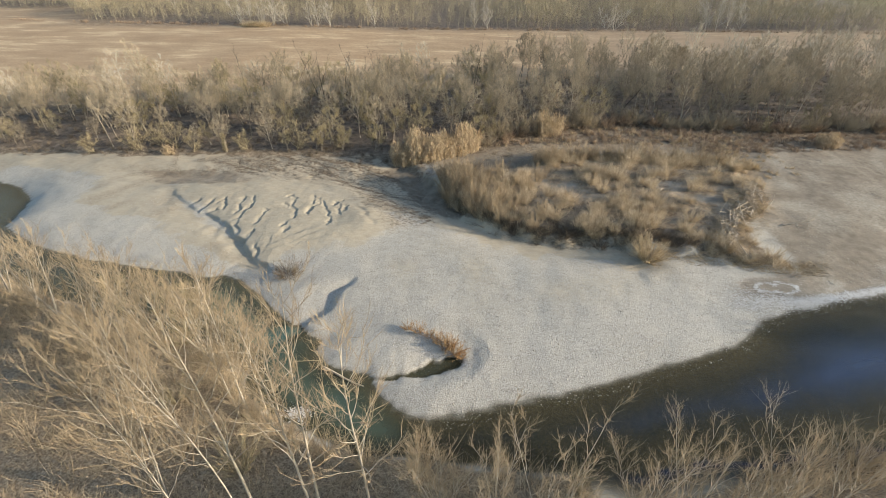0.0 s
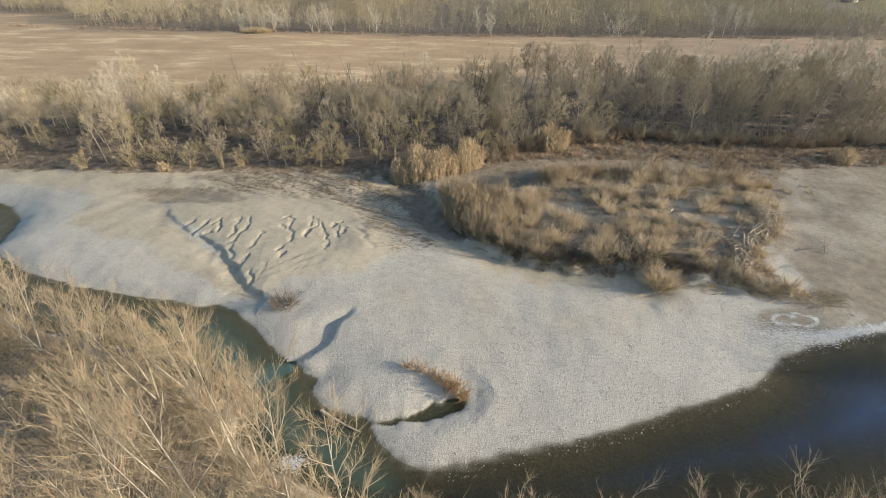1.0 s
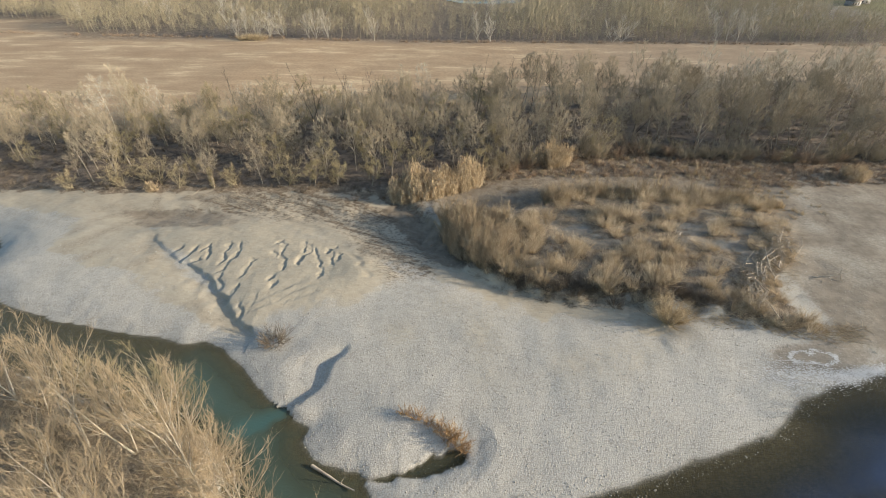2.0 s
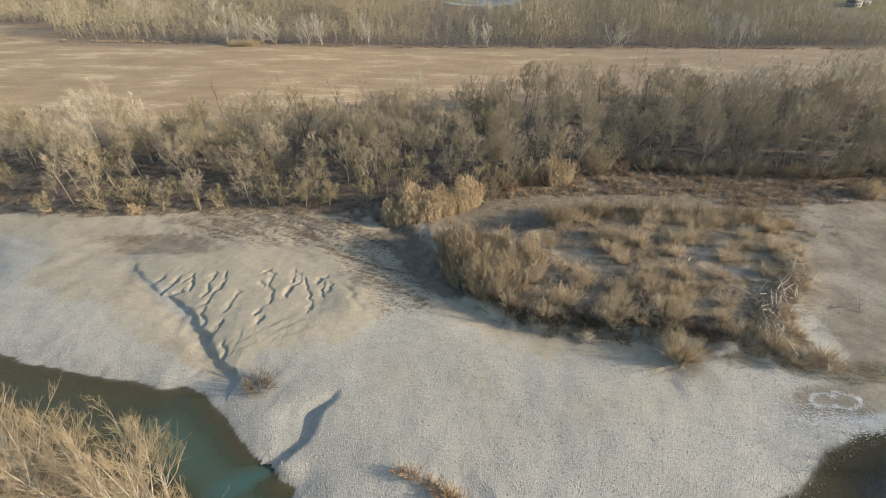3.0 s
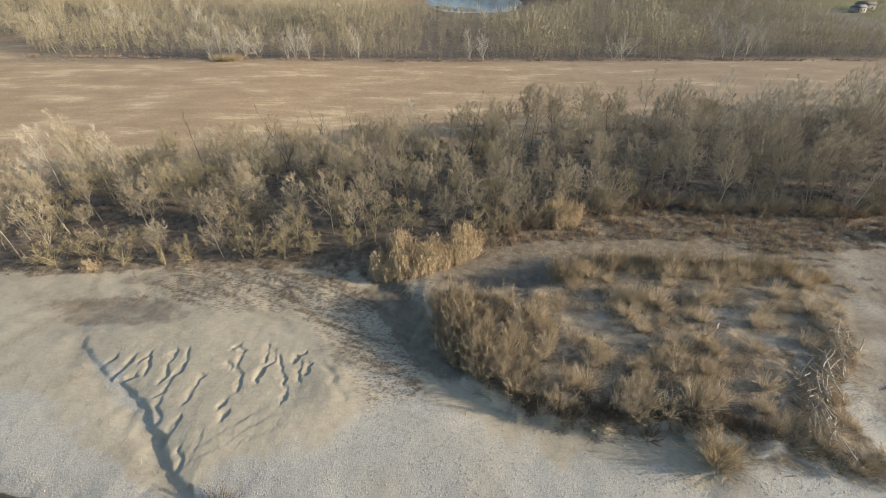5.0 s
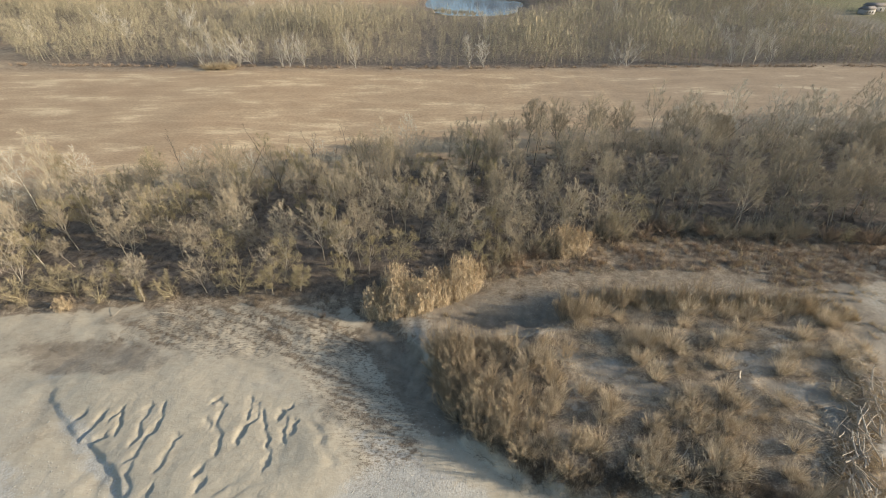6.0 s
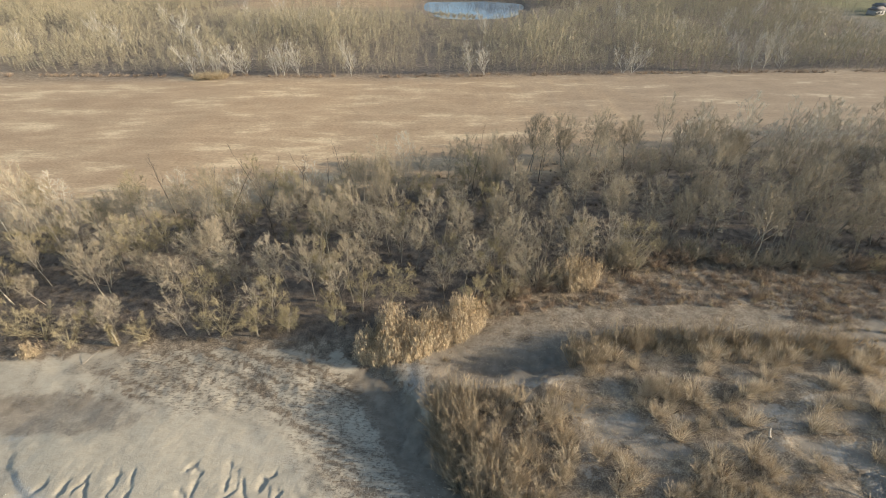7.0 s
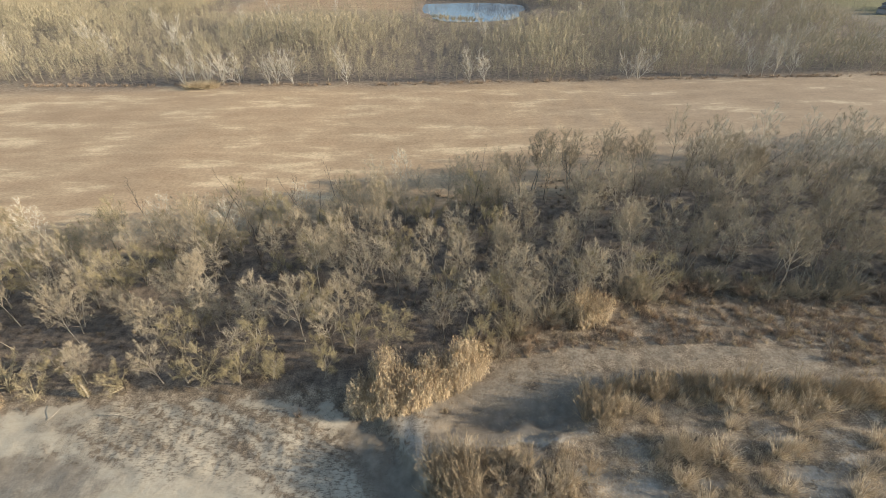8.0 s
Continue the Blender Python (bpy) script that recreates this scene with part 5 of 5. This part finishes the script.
def drift(x, y, length, radius, turn, rise=0.0, stubs=2, label="bleached driftwood log in the flood debris", up=0.15, group="driftwood"):
    ob = new("driftwood_log", tri_mesh("driftwood_log", *log_soup(length, radius, 0.1, stubs).arrays(), DRIFT))
    ob.matrix_basis = pose(x, y, lie(x, y) + up + abs(math.sin(radians(rise))) * length * 0.42, 0, -rise, turn)
    return tagged(ob, label, "driftwood", group)


def debris():
    spine = [(47.4, 66.5), (48.6, 70), (50.5, 73), (53, 75.5), (56, 78.5), (59.5, 82), (61.5, 86), (63, 90)]
    for i in range(84):
        t = RNG.rand() * 6.99
        k = int(t)
        x = spine[k][0] + (spine[k + 1][0] - spine[k][0]) * (t - k) + RNG.normal() * 0.9
        y = spine[k][1] + (spine[k + 1][1] - spine[k][1]) * (t - k) + RNG.normal() * 0.9
        drift(x, y, RNG.uniform(1.2, 3.8), RNG.uniform(0.045, 0.10), RNG.choice([55, 50, 120, 20, 160]) + RNG.normal() * 20, RNG.uniform(-18, 22), RNG.randint(1, 4), up=RNG.uniform(0.3, 1.3))
    for i in range(30):
        t = RNG.rand() * 5.99
        k = int(t)
        x = spine[k][0] + (spine[k + 1][0] - spine[k][0]) * (t - k) + 0.5 + RNG.normal() * 0.8
        y = spine[k][1] + (spine[k + 1][1] - spine[k][1]) * (t - k) + RNG.normal() * 0.8
        drift(x, y, RNG.uniform(2.6, 5.0), RNG.uniform(0.08, 0.15), 62 + RNG.normal() * 24, RNG.uniform(-10, 16), RNG.randint(1, 4), up=RNG.uniform(0.4, 1.2))
    drift(51.0, 77.5, 3.6, 0.09, 80, 62, 2, "upright broken trunk in the debris jam")
    drift(48.6, 68.4, 3.8, 0.09, 100, 48, 3, "leaning bleached trunk in the debris jam")
    drift(43.8, 86.6, 2.2, 0.22, 60, 8, 1, "short pale log on the island")
    drift(34.2, 87.6, 2.6, 0.10, 30, 10, 1, "thin pale branch on the island")
    drift(64.4, 82.8, 3.0, 0.12, 40, 20, 3, "pale forked branch at the edge of the debris")
    drift(39.8, 105.0, 4.6, 0.18, -50, 2, 0, "long grey log on the sandy strip")
    drift(64.8, 74.2, 5.5, 0.10, -18, 8, 5, "dead branch lying on the silty flat")
    drift(66.6, 75.4, 2.6, 0.07, 70, 20, 3, "dead branch lying on the silty flat")
    drift(-12.1, 40.3, 6.0, 0.20, -25, 2, 1, "pale fallen trunk across the creek mouth")
    drift(52, 107, 3.5, 0.09, 20, 6, 2, "thin grey branch in the scrub")
    drift(27, 71.4, 3.2, 0.07, 35, 12, 2, "thin pale branch on the island")
    drift(31, 75.0, 2.8, 0.07, 50, 12, 2, "thin pale branch on the island")
    drift(-52.5, 102.6, 3.0, 0.05, 50, 14, 3, "fallen branch at the edge of the wood")
    drift(-35.5, 106.2, 3.2, 0.06, -25, 10, 3, "fallen branch at the edge of the wood")
    drift(-43, 102.0, 5.5, 0.07, 2, 1, 0, "thin grey pole on the upper bar")
    sticks = Soup()
    for i in range(420):
        t = RNG.rand() * 6.99
        k = int(t)
        c = np.array([spine[k][0] + (spine[k + 1][0] - spine[k][0]) * (t - k) + RNG.normal() * 1.0, spine[k][1] + (spine[k + 1][1] - spine[k][1]) * (t - k) + RNG.normal() * 1.0, 0])
        c[2] = lie(c[0], c[1]) + RNG.uniform(0.1, 1.1)
        d = spun(RNG.normal(size=3) * (1, 1, 0.45)) * RNG.uniform(0.5, 1.3)
        sticks.tube([c - d, c + RNG.normal(size=3) * 0.1, c + d], (0.045, 0.035, 0.012), 4)
    stuff("driftwood_sticks", sticks, DRIFT, "tangle of bleached sticks in the flood debris", "debris")
    mat = [tuft(46, 1.0, 0.5, 1.2, 0.045).arrays() for _ in range(4)]
    line = [(37, 66.0), (42, 65.0), (47, 64.0), (52, 62.8), (57, 62.4), (61, 62.6)]
    xs, ys = spots(4000, 32, 70, 58, 92, lambda x, y: (path_gap(x, y, line) < 1.3) | (path_gap(x, y, spine) < 2.0))
    keep = RNG.rand(len(xs)) < 0.6
    stuff("flood_debris", scatter(mat, xs[keep], ys[keep], RNG.uniform(0.5, 1.3, keep.sum()), 0, 0.2), BRUSH, "matted brown flood debris of twigs and straw", "debris")
    xs, ys = spots(1500, 0, 34, 62, 96, lambda x, y: path_gap(x, y, ISLAND[1:9]) < 1.1)
    stuff("bank_debris", scatter(mat, xs, ys, RNG.uniform(0.4, 1.1, len(xs)), 0, 0.25), BRAMBLE, "dark matted twigs along the island's bank", "debris")
    mat2 = [tuft(46, 1.4, 1.9, 0.7, 0.08).arrays() for _ in range(3)]
    pile = tagged(new("brush_pile"), "heap of straw-coloured cut brush at the field's edge", "brush pile")
    xs, ys = spots(60, -95, -85, 252.5, 256, lambda x, y: x < 0)
    part("brush", tri_mesh("brush", *scatter(mat2, xs, ys, RNG.uniform(1.0, 1.7, len(xs)), 0, 0.3).arrays(), BRUSH), pile)
    # broken snag with a shaggy top
    snag = tagged(new("broken_snag"), "broken tree stump with shaggy ivy at its top", "tree stump")
    s = Soup()
    s.tube(curve_line((0, 0, -0.3), (0.05, 0, 1), 4.2, 0, 5, 0.06), np.linspace(0.2, 0.13, 6), 7)
    part("trunk", tri_mesh("trunk", *s.arrays(), GREY_BARK), snag)
    c = Soup()
    for _ in range(900):
        h, an = RNG.uniform(0.4, 4.6), RNG.rand() * 6.283
        b = np.array([0.25 * math.cos(an), 0.25 * math.sin(an), h])
        c.blades([b], [b + (0.75 * math.cos(an) * RNG.rand(), 0.75 * math.sin(an) * RNG.rand(), RNG.uniform(-0.5, 0.6))], 0.07)
    part("ivy", tri_mesh("ivy", *c.arrays(), OLIVE), snag)
    snag.location = (-50.2, 105.3, lie(-50.2, 105.3))


debris()


def foam():
    """White scum and crust at the riffle, in flakes."""
    n = 12000
    t = RNG.rand(n)
    ring = RNG.rand(n) < 0.10
    splash = RNG.rand(n) < 0.06
    ang = t * 6.283
    x = np.where(ring, 51.6 + np.cos(ang) * 3.4, 44 + 30 * t)
    y = np.where(ring, 57.7 + np.sin(ang) * 1.1, np.interp(44 + 30 * t, [44, 48, 52, 60, 67, 74], [54.0, 55.2, 54.2, 55.6, 57.4, 59.8]))
    wide = np.where(ring, 0.13, np.interp(44 + 30 * t, [44, 47, 52, 56, 74], [1.4, 1.4, 0.8, 0.45, 0.3]))
    x, y = x + (rough(x, y, 1.2, 90) - 0.5) * 1.2, y + (rough(x, y, 1.2, 91) - 0.5) * 1.0
    x, y = x + RNG.normal(size=n) * wide * 1.4, y + RNG.normal(size=n) * wide
    x, y = np.where(splash, -16.7 + RNG.normal(size=n) * 0.8, x), np.where(splash, 34.9 + RNG.normal(size=n) * 0.5, y)
    z = np.maximum(ground_height(x, y), 0.0) + 0.025
    r, an = 0.02 + 0.08 * RNG.rand(n) ** 2, RNG.rand(n) * 6.283
    quad = np.stack([np.stack([x + r * np.cos(an + q) * 1.6, y + r * np.sin(an + q), z + (0.05 * r if q < 2 else 0)], 1) for q in (0, 1.57, 3.14, 4.71)], 1).reshape(-1, 3)
    m, nt, b = shader("white_foam", 0.6)
    put(nt, b.inputs["Base Color"], ramp(nt, cloud(nt, place(nt), 2.0), (0.3, (0.46, 0.455, 0.425)), (0.7, (0.62, 0.615, 0.585))))
    tagged(new("foam", tri_mesh("foam", quad, np.arange(4 * n).reshape(n, 4), m)), "white foam and dried crust at the river's edge", "foam", kind="stuff")


foam()


def paint(name, colour, other, value=0.8, scale=1.5):
    m, nt, b = shader(name, value)
    put(nt, b.inputs["Base Color"], ramp(nt, cloud(nt, place(nt), scale), (0.3, colour), (0.7, other)))
    return m


def block(x0, x1, y0, y1, z0, z1):
    v = [(x, y, z) for z in (z0, z1) for x, y in ((x0, y0), (x1, y0), (x1, y1), (x0, y1))]
    return np.array(v, float), np.array([(0, 3, 2, 1), (4, 5, 6, 7), (0, 1, 5, 4), (1, 2, 6, 5), (2, 3, 7, 6), (3, 0, 4, 7)])


def houses():
    plaster, tiles, glass = paint("plaster", (0.26, 0.255, 0.25), (0.36, 0.355, 0.35)), paint("roof_tiles", (0.13, 0.12, 0.115), (0.20, 0.18, 0.17), 0.8, 4.0), paint("dark_panes", (0.03, 0.035, 0.04), (0.06, 0.06, 0.07), 0.2)
    for x, y, w, d, h, turn in [(276, 374, 8, 5, 3.0, 12), (288, 384, 10, 6, 3.2, -8)]:
        top = tagged(new("cottage"), "small pale house with a brown roof beyond the wood", "house", "far houses")
        v, f = block(-w / 2, w / 2, -d / 2, d / 2, -0.3, h)
        part("wall", tri_mesh("wall", v, f, plaster), top)
        e = 0.5
        rv = np.array([(-w / 2 - e, -d / 2 - e, h), (w / 2 + e, -d / 2 - e, h), (w / 2 + e, d / 2 + e, h), (-w / 2 - e, d / 2 + e, h), (-w / 2 - e, 0, h + d * 0.32), (w / 2 + e, 0, h + d * 0.32)])
        rf = np.array([(0, 1, 5), (0, 5, 4), (2, 3, 4), (2, 4, 5), (1, 2, 5), (3, 0, 4), (0, 3, 2), (0, 2, 1)])
        part("roof", tri_mesh("roof", rv, rf, tiles), top)
        for k in (-0.28, 0.0, 0.28):
            v, f = block(k * w - 0.5, k * w + 0.5, -d / 2 - 0.06, -d / 2 - 0.003, 0.9, 2.2)
            part("window", tri_mesh("window", v, f, glass), top)
        top.matrix_basis = pose(x, y, lie(x, y), 0, 0, turn)


houses()


def leaning_willows():
    """Willows that lean from the near bank out over the teal arm of the river."""
    for x, y, length, lx, ly, st in [(-31.0, 44.4, 13.0, -2.0, 2.2, 3), (-28.6, 43.6, 9.0, -1.0, 1.8, 2), (-39.5, 46.6, 9.5, -1.6, 1.5, 3)]:
        tree = grow(length, 4.2, 26, 7, 15, 0.3, 0.13, (lx, ly), 0.9, 0.014, 0.8, 0.9, 5, st, True, 0.5, 0.5, 0.9)
        t = tree_thing("leaning_willow", "bare olive-tan willow leaning far out over the water", "leaning willows", tree, PALE_BARK, OLIVE_TWIG, True)
        t.location = (x, y, lie(x, y))


leaning_willows()


# ---- gravel ----
def gravel():
    keep = lambda x, y: (ring_gap(x, y, WATER) > np.where(x > 0, -1.6, 0.1)) & (y < 84) & (ring_gap(x, y, SILT) > 1) & (ring_gap(x, y, ISLAND) > 0.5) & (y > along(SHORE_SOUTH, x) + 4) & (rough(x, y, 4, 70) + 0.4 * rough(x, y, 1.1, 71) > 0.45)
    xs, ys = spots(60000, -75, 68, 33, 84, keep)
    edge = np.abs(ring_gap(xs, ys, WATER)) < 1.8
    xs, ys = np.concatenate([xs[edge], xs[~edge]])[:11000], np.concatenate([ys[edge], ys[~edge]])[:11000]
    n = len(xs)
    z = ground_height(xs, ys)
    r = 0.03 + 0.075 * RNG.rand(n) ** 2.5
    oct_v = np.array([(1, 0, 0), (0, 1, 0), (-1, 0, 0), (0, -1, 0), (0, 0, 0.8), (0, 0, -0.6)])
    oct_f = np.array([(0, 1, 4), (1, 2, 4), (2, 3, 4), (3, 0, 4), (1, 0, 5), (2, 1, 5), (3, 2, 5), (0, 3, 5)])
    v = oct_v[None] * r[:, None, None] * RNG.uniform(0.7, 1.3, (n, 6, 1))
    an = RNG.rand(n) * 6.283
    c, s = np.cos(an)[:, None], np.sin(an)[:, None]
    v = np.stack([v[..., 0] * c - v[..., 1] * s + xs[:, None], v[..., 0] * s + v[..., 1] * c + ys[:, None], v[..., 2] + z[:, None] + 0.02], -1)
    f = oct_f[None] + (np.arange(n) * 6)[:, None, None]
    mat = stem_material("cobbles", (0.2, (0.31, 0.29, 0.24)), (0.5, (0.42, 0.398, 0.335)), (0.8, (0.52, 0.50, 0.43)))
    tagged(new("cobbles", tri_mesh("cobbles", v.reshape(-1, 3), f.reshape(-1, 3), mat)), "pale rounded cobbles scattered over the gravel bar", "gravel", kind="stuff")


gravel()
